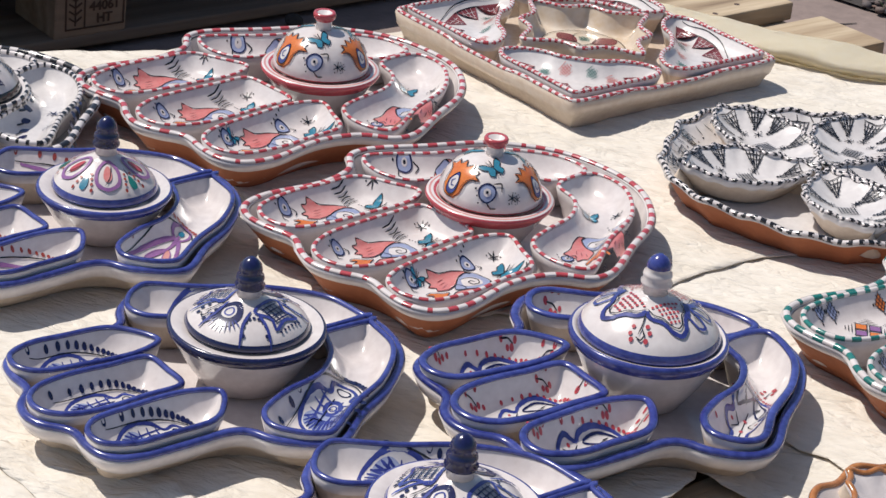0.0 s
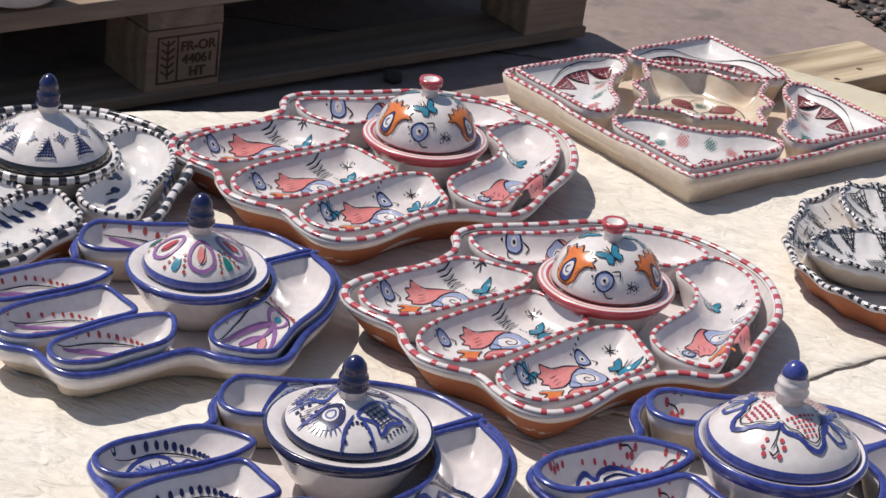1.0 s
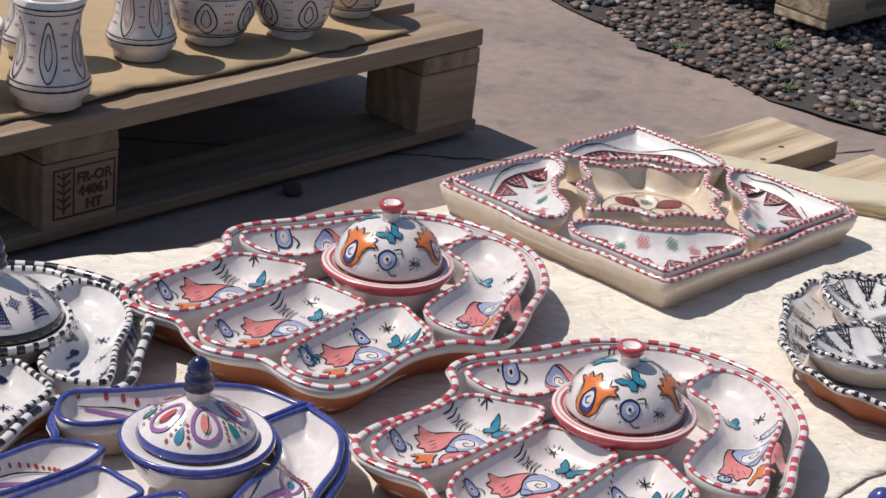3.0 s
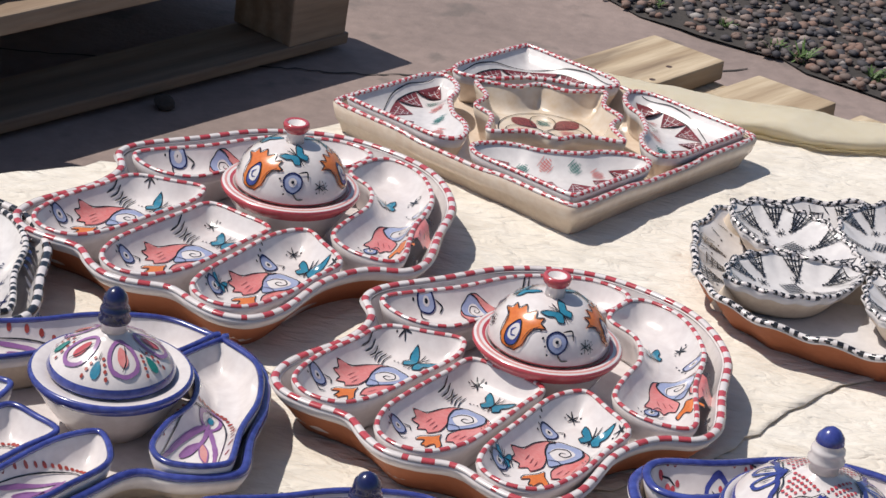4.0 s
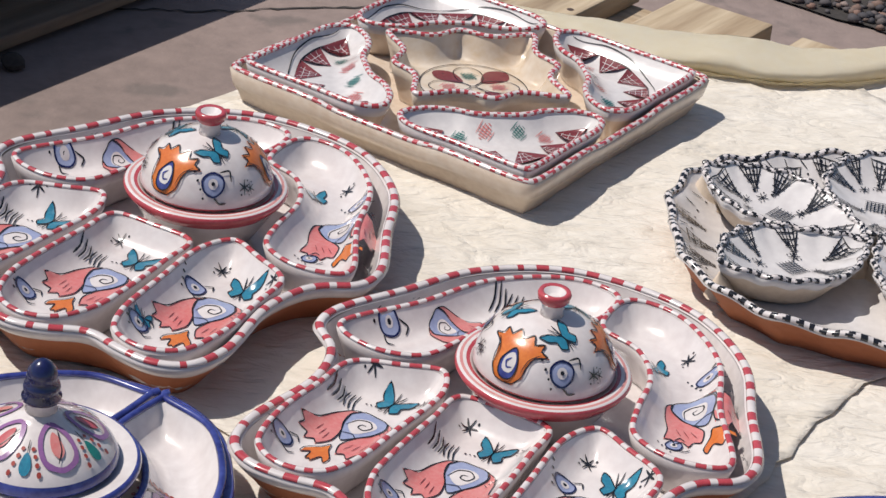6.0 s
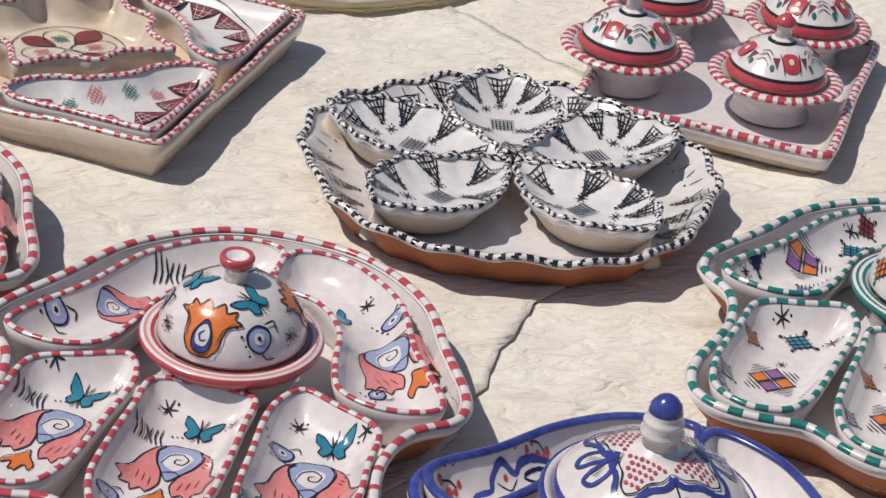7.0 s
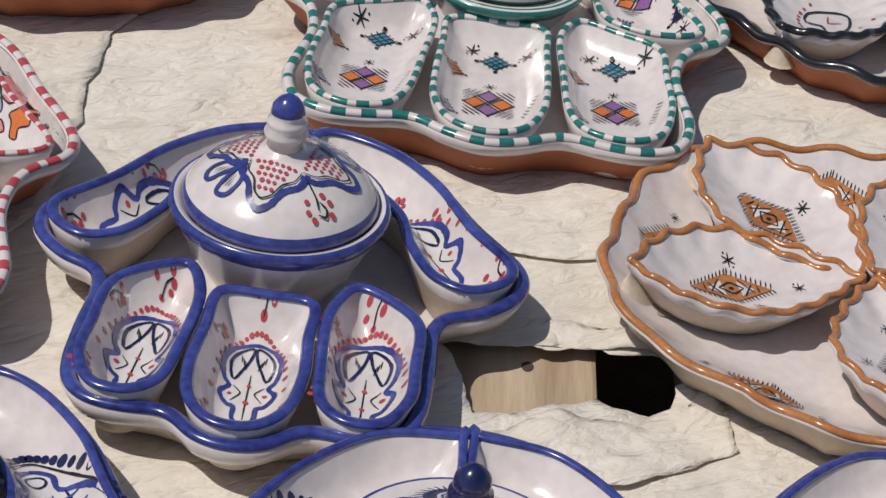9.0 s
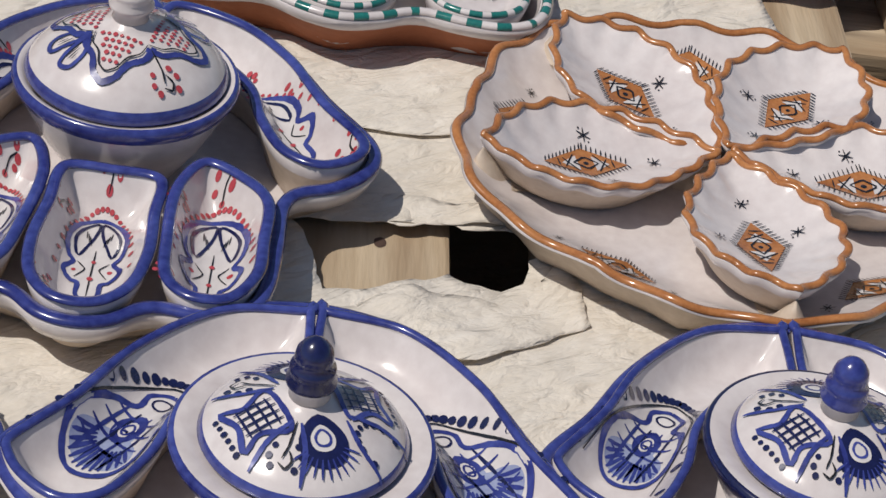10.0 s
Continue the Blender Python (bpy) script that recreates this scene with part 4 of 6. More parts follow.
def lidded_bowl(m, words, bowl_profile, lid_profile, knob_profile, bowl_mats, lid_mats, knob_mats, slots_bowl, slots_lid, slots_knob, paint=None):
    bowl = part("lidded_bowl", lathe(bowl_profile, 64, slots_bowl), bowl_mats)
    bowl.matrix_basis = m
    tagged(bowl, words + " lidded ceramic bowl standing in a tray", "bowl")
    lid = part("lid", lathe(lid_profile, 64, slots_lid), lid_mats, bowl)
    part("knob", lathe(knob_profile, 32, slots_knob), knob_mats, lid)
    if paint:
        paint(lid, lid_profile[1:])
    return bowl


def dome_lid(m, words, line, band, paint, knob_mat):
    bowl = [(0.028, 0), (0.034, 0.004), (0.044, 0.020), (0.052, 0.033), (0.0565, 0.038), (0.058, 0.041), (0.0568, 0.0432), (0.0548, 0.0436), (0.0528, 0.0438), (0.0505, 0.0436), (0.048, 0.043), (0.046, 0.042), (0.04, 0.03), (0.02, 0.012)]
    lid = [(0.040, 0.0430), (0.0462, 0.0440), (0.0465, 0.0452), (0.0455, 0.052), (0.0415, 0.062), (0.0345, 0.0708), (0.0245, 0.0775), (0.014, 0.0808), (0.0085, 0.0815)]
    knob = [(0.0078, 0.080), (0.0074, 0.087), (0.0080, 0.090), (0.0104, 0.0925), (0.0110, 0.0965), (0.0100, 0.0985), (0.0072, 0.0978), (0.004, 0.094)]
    lidded_bowl(m, words, bowl, lid, knob, [WHITE, WHITE, band, line], [WHITE, line], [WHITE, knob_mat], [1, 1, 1, 3, 3, 3, 0, 2, 0, 3, 0, 0, 0, 1, 0], [1, 1, 0, 0, 0, 0, 0, 0, 0, 0], [0, 0, 1, 1, 1, 1, 0, 0, 0], paint)


def red_lid(m, words):
    dome_lid(m, words, RED, PINK, paint_red_lid, RED)


def green_lid(m, words):
    dome_lid(m, words, GREEN, GREEN, paint_green_lid, TEAL)


def cone_lid(m, words, rim_mat, band_mat, knob_mats, knob_slots, high=1.0, paint=None, wide=1.0, cover=1.0, flat=1.0, tall=1.0):
    """A bowl with a low cone of a lid; tall stretches the bowl, high the lid, and cover narrows it."""
    bowl = [(0.026, 0), (0.033, 0.003), (0.046, 0.018), (0.0578, 0.0350), (0.0600, 0.0375), (0.0610, 0.040), (0.0598, 0.0425), (0.0580, 0.0428), (0.0545, 0.0415), (0.045, 0.03), (0.02, 0.012)]
    if cover < 0.9:
        bowl[8:] = [(0.050, 0.0405), (0.045, 0.0395), (0.02, 0.03)]
    lid = [(0.046, 0.0405), (0.0535, 0.0415), (0.0545, 0.044), (0.0520, 0.0495), (0.046, 0.0565), (0.037, 0.0635), (0.026, 0.0695), (0.015, 0.0735), (0.0105, 0.0755), (0.0088, 0.079)]
    knob = [(0.0088, 0.078), (0.0082, 0.082), (0.0105, 0.085), (0.0108, 0.087), (0.0090, 0.0895), (0.0100, 0.0925), (0.0096, 0.095), (0.0076, 0.097), (0.0084, 0.0995), (0.0076, 0.104), (0.0050, 0.108), (0.0015, 0.1105)]
    up = lambda rows, f=1.0: [(r * f, 0.041 + (z - 0.041) * high) if z > 0.041 else (r * f, z) for r, z in rows]
    drop = 0.034 * high * (1 - flat)
    low = [(r * (cover if r > 0.02 else 1) * wide, 0.041 + (z - 0.041) * flat if z > 0.041 else z) for r, z in up(lid)]
    stand = lambda rows: [(r, z * tall if z < 0.041 else z + 0.041 * (tall - 1)) for r, z in rows]
    return lidded_bowl(m, words, stand([(r * wide, z) for r, z in bowl]), stand(low), stand([(r * 1.12, z - drop) for r, z in up(knob)]), [WHITE, WHITE, rim_mat], [WHITE, band_mat], knob_mats, [1, 1, 1, 2, 2, 2, 2, 0, 0, 0, 1, 0], [1, 1, 1, 0, 0, 0, 0, 0, 0, 0, 0], knob_slots, paint)


ACORN = [0, 0, 1, 1, 1, 1, 1, 1, 1, 1, 1, 0, 1]
TIP = [0, 0, 0, 0, 0, 0, 0, 0, 1, 1, 1, 0, 1]

RED_STYLE = dict(mould="red", glaze=WHITE, clay=TERRACOTTA, inner_clay=WHITE, paint=paint_red, tray_rim=Rim([RED, WHITE], (0.0080, 0.0100), 0.0032, 0.0018), dish_rim=Rim([RED, WHITE], (0.0072, 0.0058), 0.0021, 0.0013))
GREEN_STYLE = dict(RED_STYLE, paint=paint_green, tray_rim=Rim([GREEN, WHITE], (0.0085, 0.0095), 0.0033, 0.0025), dish_rim=Rim([GREEN, WHITE], (0.0078, 0.0062), 0.0024, 0.0020))
BLACK_STYLE = dict(RED_STYLE, paint=paint_black, glaze=GREYWHITE, tray_rim=Rim([BLACK, WHITE], (0.010, 0.010), 0.0042, 0.0032), dish_rim=Rim([BLACK, WHITE], (0.005, 0.005), 0.003, 0.003))
BLUE_STYLE = dict(mould="blue", glaze=WHITE, clay=BARE, inner_clay=BARE, paint=paint_cobalt, tray_rim=Rim([BLUE], None, 0.0038, 0.0030), dish_rim=Rim([BLUE], None, 0.0026, 0.0021))
B2_STYLE = dict(BLUE_STYLE, paint=paint_blue_red, tray_rim=Rim([BLUE], None, 0.0042, 0.0028), dish_rim=Rim([BLUE], None, 0.0034, 0.0020), slope=0.018, floor=0.012)
PURPLE_STYLE = dict(BLUE_STYLE, paint=paint_purple)
HORN_TRAY = [(0, 0.130), (0.050, 0.117), (0.092, 0.075), (0.117, 0.032), (0.145, -0.010)] + BLUE_TRAY[5:]
HORN = [(0.002, 0.122), (0.002, 0.118), (0.047, 0.109), (0.087, 0.071), (0.111, 0.026), (0.138, -0.015), (0.137, -0.020), (0.128, -0.036), (0.106, -0.051), (0.086, -0.045), (0.067, -0.012), (0.057, 0.024), (0.034, 0.052), (0.006, 0.066), (0.002, 0.068)]

hamsa(pose(0.028, 0.345, 0.001, 0, 0, -26.5), 1.035, RED_STYLE, "red-dashed white", red_lid, 1, None, (0.002, -0.004))
hamsa(pose(0.2780, 0.149, 0.001, 0, 0, -26.5), 1.0, RED_STYLE, "red-dashed white", red_lid, 2, None, (0.0, -0.015))
hamsa(pose(0.773, 0.162, 0.001, 0, 0, -34.5), 1.04, GREEN_STYLE, "green-dashed white", green_lid, 3, None, (0.0, -0.012))
def black_lid(m, words):
    bowl = cone_lid(m, words, GREYWHITE, BLACK, [WHITE, NAVY], ACORN, 1.15, paint_black_lid, 1.1)
    turn = np.linspace(0, 2 * math.pi, 168, endpoint=False)
    part("rim", bead(np.c_[0.0662 * np.cos(turn), 0.0662 * np.sin(turn), np.full(168, 0.0400)], 0.0026, 0.0042, (0.0075, 0.0075)), [BLACK, GREYWHITE], bowl)


hamsa(pose(-0.247, 0.115, 0.001, 0, 0, -12), 0.94, BLACK_STYLE, "black-dashed white", black_lid, 4)
hamsa(pose(-0.0235, -0.030, 0.001, 0, 0, -29.5), 0.955, PURPLE_STYLE, "purple and blue painted", lambda m, w: cone_lid(m, w, BLUE, BLUE, [WHITE, NAVY], ACORN, 1.05, paint_purple_lid, 1.0, 0.87, 0.86, 1.15), 5, HORN)
hamsa(pose(0.1926, -0.2175, 0.001, 0, 0, -34), 0.96, BLUE_STYLE, "cobalt blue and white", lambda m, w: cone_lid(m, w, NAVY, NAVY, [WHITE, NAVY], ACORN, 1.0, paint_cobalt_lid, 1.04, 0.88, 0.70, 1.28), 6, HORN, (-0.010, 0.003))
hamsa(pose(0.4800, -0.0755, 0.001, 0, 0, -35.3), 1.03, B2_STYLE, "blue and red painted", lambda m, w: cone_lid(m, w, BLUE, BLUE, [WHITE, BLUE], TIP, 0.95, paint_b2_lid, tall=1.38), 7, None, (-0.004, -0.013))
hamsa(pose(0.4150, -0.3765, 0.001, 0, 0, -33.7), 0.97, BLUE_STYLE, "cobalt blue and white", lambda m, w: cone_lid(m, w, BLUE, BLUE, [WHITE, NAVY], ACORN, 1.0, paint_cobalt_lid, 1.04, 0.88, 0.70, 1.28), 8, HORN, (0.0, -0.007))
hamsa(pose(0.6420, -0.483, 0.001, 0, 0, -33), 0.94, BLUE_STYLE, "cobalt blue and white", lambda m, w: cone_lid(m, w, NAVY, BLUE, [WHITE, BLUE], ACORN, 1.0, paint_cobalt_lid, 1.04, 0.88, 0.70, 1.28), 9, HORN, (0.0, -0.006))


# ---- paper, cloth ----
def ragged(ring, step, jag, seed):
    out = []
    rng = random.Random(seed)
    for (ax, ay), (bx, by) in zip(ring, ring[1:] + ring[:1]):
        n = max(1, int(math.hypot(bx - ax, by - ay) / step))
        for i in range(n):
            t = i / n
            x, y = ax + (bx - ax) * t, ay + (by - ay) * t
            out.append((x + jag * noise.noise(Vector((x * 60, y * 60, seed))) + rng.uniform(-0.2, 0.2) * jag, y + jag * noise.noise(Vector((y * 60, x * 60, seed + 9)))))
    return np.array(out)


def paper_sheet(label, ring, step, up, hole=None, curl=0.0, seed=1):
    ring = ragged(ring, step * 1.6, 0.006, seed)
    rings = [ring]
    if hole:
        rings.append(ragged(hole, 0.006, 0.006, 4))
    lo, hi = np.maximum(ring.min(0), (-0.75, -0.95)), np.minimum(ring.max(0), (1.35, 1.0))
    gx, gy = np.meshgrid(np.arange(lo[0], hi[0], step), np.arange(lo[1], hi[1], step))
    gx[1::2] += step / 2
    grid = np.c_[gx.ravel(), gy.ravel()]
    grid = grid[within(ring, grid)]
    grid = grid[away(ring, grid) > step * 0.6]
    if hole:
        grid = grid[~within(rings[1], grid)]
        grid = grid[away(rings[1], grid) > step * 0.5]
    points, edges = [], []
    for r in rings:
        k = len(points)
        edges += [(k + i, k + (i + 1) % len(r)) for i in range(len(r))]
        points += [Vector(p) for p in r]
    points += [Vector(p) for p in grid]
    verts, _, faces, *_ = geometry.delaunay_2d_cdt(points, edges, [], 1, 1e-6)
    xy = np.array([tuple(v) for v in verts])
    rise = np.zeros(len(xy))
    for r in rings[1:] if hole else rings:
        rise += curl * np.exp(-away(r, xy) / 0.012)
    rise *= np.array([0.4 + 1.2 * abs(noise.noise(Vector((x * 14, y * 14, seed)))) for x, y in xy])
    bm = bmesh.new()
    made = [bm.verts.new((x, y, wrinkle(x, y) + up + h)) for (x, y), h in zip(xy, rise)]
    holed = within(rings[1], xy[np.array(faces)].mean(1)) if hole else np.zeros(len(faces), bool)
    for f, gone in zip(faces, holed):
        if not gone:
            bm.faces.new([made[i] for i in f]).smooth = True
    bmesh.ops.delete(bm, geom=[v for v in bm.verts if not v.link_faces], context="VERTS")
    bmesh.ops.recalc_face_normals(bm, faces=bm.faces)
    bmesh.ops.solidify(bm, geom=list(bm.faces), thickness=0.0006)
    return tagged(part("paper", bm, PAPER), label, "paper")


paper_sheet("crumpled cream paper spread over the pallets with a torn hole", EDGE, 0.010, 0.0, HOLE, 0.003, 1)
paper_sheet("crumpled cream paper sheet with a lifted edge", SHEET_RIGHT, 0.008, 0.0022, None, 0.0012, 2)
paper_sheet("creased cream paper sheet with a folded corner", SHEET_LEFT, 0.009, 0.0022, None, 0.0012, 3)

# torn slips
def slip(points, z, seed):
    ring = ragged(points, 0.006, 0.003, seed)
    xy, faces = filled(ring, 0.006, 0.003)
    bm = bmesh.new()
    made = [bm.verts.new((x, y, z + 0.010 * abs(noise.noise(Vector((x * 22, y * 22, seed)))) + wrinkle(x, y))) for x, y in xy]
    for f in faces:
        bm.faces.new([made[i] for i in f]).smooth = True
    bmesh.ops.recalc_face_normals(bm, faces=bm.faces)
    bmesh.ops.solidify(bm, geom=list(bm.faces), thickness=0.0005)
    return tagged(part("paper_slip", bm, PAPER), "torn crinkled cream paper slip beside the hole", "paper")


slip([(0.516, -0.132), (0.558, -0.141), (0.616, -0.179), (0.675, -0.213), (0.664, -0.225), (0.616, -0.205), (0.574, -0.184), (0.532, -0.162)], 0.002, 21)
slip([(0.517, -0.245), (0.564, -0.244), (0.606, -0.273), (0.67, -0.253), (0.638, -0.31), (0.564, -0.313), (0.512, -0.284)], 0.0015, 22)
slip([(0.12, -0.33), (0.20, -0.36), (0.30, -0.42), (0.22, -0.47), (0.05, -0.38)], 0.001, 23)

# the curled cloth along the back
path = np.array([(0.204, 0.887), (0.249, 0.85), (0.299, 0.816), (0.369, 0.786), (0.44, 0.765), (0.501, 0.761), (0.562, 0.775), (0.634, 0.814), (0.707, 0.827), (0.811, 0.839), (0.936, 0.9), (1.074, 0.963)])
fine = np.linspace(0, len(path) - 1, 110)
px, py = np.interp(fine, np.arange(len(path)), path[:, 0]), np.interp(fine, np.arange(len(path)), path[:, 1])
for _ in range(10):
    px[1:-1], py[1:-1] = (px[:-2] + px[1:-1] + px[2:]) / 3, (py[:-2] + py[1:-1] + py[2:]) / 3
bm = bmesh.new()
rows = []
for k, (x, y) in enumerate(zip(px, py)):
    s = k / 109
    high = 0.022 * min(1, 0.12 + s * 3.0) * (0.85 + 0.35 * noise.noise(Vector((s * 9, 0, 2))))
    reach = 0.075 * min(1, 0.15 + 2.5 * s)
    tx, ty = 0.45, 0.9
    wob = 0.008 * noise.noise(Vector((s * 14, 3, 1)))
    section = [(0.004, 0.0025), (-0.004, high * 0.35), (-0.012 + wob, high * 0.72), (-0.008 + wob, high * 0.92), (0.006, high), (reach * 0.4, high * 1.06), (reach * 0.8, high * 1.02), (reach, high * 0.7)]
    rows.append([bm.verts.new((x + o * tx, y + o * ty, z + 0.002 * noise.noise(Vector((s * 40, o * 60, 4))))) for o, z in section])
for a, b in zip(rows, rows[1:]):
    for i in range(len(a) - 1):
        bm.faces.new((a[i], b[i], b[i + 1], a[i + 1])).smooth = True
bmesh.ops.solidify(bm, geom=list(bm.faces), thickness=0.0006)
tagged(part("cloth", bm, YELLOW_CLOTH), "cream cloth with a curled, light-soaked ochre edge", "cloth")


# ---- square set ----
def placed_set(ring_points, m, high, style_rim, label, paint=None, floor_z=0.012, slope=0.02, glaze=None, n=132, name="dish", cat="dish", group="", wave_amp=0.0, clay=None, ripple=0.0, ripples=20, foot=0.010, step=0.0032):
    plain = outline = spline(ring_points, n)
    if ripple:
        a = np.arange(n) / n * 2 * math.pi * ripples
        outline = outline + normals(outline) * (ripple * np.sin(a))[:, None]
    wave = wave_amp * np.sin(np.arange(n) / n * 2 * math.pi * ripples + 1.0) if wave_amp else 0.0
    dish, surface = basin(name, outline, high, 0.0045, floor_z, foot, [glaze or WHITE, clay or BARE], None, wave, slope, step, 0.7, plain)
    part("rim", style_rim(rim_path(outline, high, 0.0045, wave)), style_rim.mats, dish)
    dish.matrix_basis = m
    tagged(dish, label, cat, group)
    if paint:
        p = Painter(plan_place(surface), len(bpy.data.objects))
        paint(p)
        p.done(dish)
    return dish


def hatch_diamond(p, x, y, mat, size=1.0):
    p.to(x, y, 0, size)
    for t in range(-3, 4):
        o = 0.0018 * t
        w = 0.010 - 1.4 * abs(o)
        p.stroke("painted_diamond", [(o - w * 0.5, o * 0.9 + w * 0.45), (o + w * 0.5, o * 0.9 - w * 0.45)], 0.0011, mat, 0.0008)
    for t in range(-2, 3):
        o = 0.0022 * t
        p.stroke("painted_diamond", [(o - 0.004, -o - 0.004), (o + 0.004, -o + 0.004)], 0.0007, mat)


def zigzag(p, pts, h, mat, turn_in=1):
    """A band of hatched triangles hanging from a line."""
    n = len(pts) - 1
    for k in range(n):
        a, b = np.array(pts[k]), np.array(pts[k + 1])
        d = b - a
        nrm = np.array((-d[1], d[0])) / np.linalg.norm(d) * h * turn_in
        tip = (a + b) / 2 + nrm
        p.fill("painted_triangle", [tuple(a), tuple(b), tuple(tip)], mat, 0.0005, False)
        for t in (0.25, 0.5, 0.75):
            p.stroke("painted_triangle", [tuple(a + d * t), tuple(tip + (a + d * t - tip) * 0.2)], 0.0005, GREYWHITE, 0.0008)
            p.stroke("painted_triangle", [tuple(a + (tip - a) * t), tuple(b + (tip - b) * t)], 0.0005, GREYWHITE, 0.0008)
    p.stroke("painted_triangle", [tuple(x) for x in pts], 0.0011, BLACK, 0.0010)


STRIPE = Rim([RED, WHITE], (0.0042, 0.0042), 0.0029, 0.0021, 0.003)
SQUARE = [(-0.146, -0.150), (0.0, -0.150), (0.146, -0.150), (0.150, -0.146), (0.150, 0.0), (0.150, 0.146), (0.146, 0.150), (0.0, 0.150), (-0.146, 0.150), (-0.150, 0.146), (-0.150, 0.0), (-0.150, -0.146)]
square_m = pose(0.2235, 0.635, 0.001, 0, 0, -32.6)
ring = spline(SQUARE, 240)
sq_wave = np.where((np.abs(ring[:, 0]) < 0.05) | (np.abs(ring[:, 1]) < 0.05), 0.0, 0.004)
for _ in range(8):
    sq_wave = (np.roll(sq_wave, 1) + sq_wave + np.roll(sq_wave, -1)) / 3
tray_thing("square_tray", ring, square_m, 0.030, [CREAM, BARE], STRIPE, "square cream ceramic tray with a red-striped rim", "tray", 0.007, 0.012, sq_wave, 0.006, 0.012, 0.5)
CORNER = [(-0.139, -0.139), (-0.136, -0.1405), (-0.075, -0.141), (-0.020, -0.139), (-0.007, -0.126), (-0.014, -0.104), (-0.034, -0.086), (-0.050, -0.080), (-0.066, -0.066), (-0.080, -0.050), (-0.086, -0.034), (-0.104, -0.014), (-0.126, -0.007), (-0.139, -0.020), (-0.141, -0.075), (-0.1405, -0.136)]


def paint_corner(p):
    p.base = (0.0, 0.0, -45)
    p.home = (0.0, 0.0, -45, 1)
    arc = [(-0.074, 0.020), (-0.056, -0.006), (-0.032, -0.026), (0, -0.036), (0.032, -0.026), (0.056, -0.006), (0.074, 0.020)]
    zigzag(p, arc, 0.022, MAROON)
    p.stroke("painted_triangle", [(x * 1.07, y - 0.006) for x, y in arc], 0.0009, BLACK)
    for k, x in enumerate((-0.036, -0.014, 0.014, 0.036)):
        hatch_diamond(p, x, 0.014 - 0.1 * abs(x), [GREEN, CORAL, GREEN, CORAL][k], 0.9)


for k in range(4):
    c = np.mean(CORNER, 0)
    dish = placed_set(np.array(CORNER) - c, square_m @ pose(0, 0, 0.0065, 0, 0, 90 * k) @ pose(c[0], c[1], 0), 0.0325, STRIPE, "red-striped white corner dish with maroon triangles in a square tray", paint_corner, 0.016, 0.024, GREYWHITE, 150, "corner_dish", "dish", "corner dishes of the square tray", clay=CREAM)
STAR = []
for k in range(16):
    a = 2 * math.pi * k / 16
    r = (0.094, 0.066, 0.074, 0.066)[k % 4]
    STAR.append((r * math.cos(a), r * math.sin(a)))


def paint_centre(p):
    for k in range(4):
        a = 90 * k + 45
        p.base = (0, 0, a)
        hatch_diamond(p, 0.022, 0, [CORAL, GREEN][k % 2], 1.0)
        p.to(0.024, 0)
        p.stroke("painted_petal", [(-0.022, 0), (-0.008, 0.011), (0.010, 0.010), (0.016, 0), (0.010, -0.010), (-0.008, -0.011)], 0.0008, BLACK, closed=True)
        p.base = (0, 0, a + 45)
        p.to(0, 0)
        p.fill("painted_triangle", [(0.012, 0), (0.034, 0.011), (0.046, 0), (0.034, -0.011)], MAROON, 0.0005)
    p.base = (0, 0, 0)
    p.to(0, 0)
    p.stroke("painted_ring", [(0.046 * math.cos(t), 0.046 * math.sin(t)) for t in np.linspace(0, 6.28, 20)[:-1]], 0.001, BLACK, closed=True)


placed_set(STAR, square_m @ pose(0, 0, 0.0065), 0.036, STRIPE, "red-striped star-shaped dish stained amber in the square tray", paint_centre, 0.013, 0.014, AMBER, 168, "star_dish", "dish", clay=CREAM)


# ---- flower sets ----
LEAF_BOWL = [(0, 0.074), (0.004, 0.071), (0.020, 0.060), (0.037, 0.040), (0.046, 0.012), (0.043, -0.014), (0.030, -0.040), (0.014, -0.061), (0.003, -0.073), (0, -0.075)]


def flower_ring(radius, lobes, turn, ripple, n=540):
    out = []
    for k in range(n):
        a = 2 * math.pi * k / n
        r = radius * (0.945 + 0.06 * abs(math.cos(lobes / 2 * (a - radians(turn)))) ** 0.8) + ripple * math.cos(4 * lobes * (a - radians(turn)))
        out.append((r * math.cos(a), r * math.sin(a)))
    return np.array(out)


def flower_set(m, radius, turn, bowls, rim, small, clay, glaze, words, paint_bowl, paint_tray, bowl_clay):
    ring = flower_ring(radius, 5, turn, 0.0022)
    n = len(ring)
    wave = 0.0018 * np.sin(np.arange(n) / n * 2 * math.pi * 20)
    tray, surface = tray_thing("flower_tray", ring, m, 0.032, [glaze, clay], rim, words + " scalloped flower-shaped ceramic tray on the paper", "tray", 0.007, 0.026, wave, 0.010, 0.05, 0.84)
    p = Painter(plan_place(surface), 31)
    paint_tray(p, radius, turn)
    p.done(tray)
    for k, (x, y, angle, tilt) in enumerate(bowls):
        placed_set(mirrored(LEAF_BOWL), m @ pose(x, y, 0.0118, 0, 0, angle - 90) @ pose(0, 0, 0, tilt, 0, 0), 0.0285, small, words + " leaf-shaped rippled ceramic bowl on a flower tray", paint_bowl, 0.0135, 0.036, glaze, 288, "leaf_bowl", "bowl", "leaf bowls on the " + words + " tray", 0.0010, bowl_clay, 0.0015, 16, 0.020, 0.004)


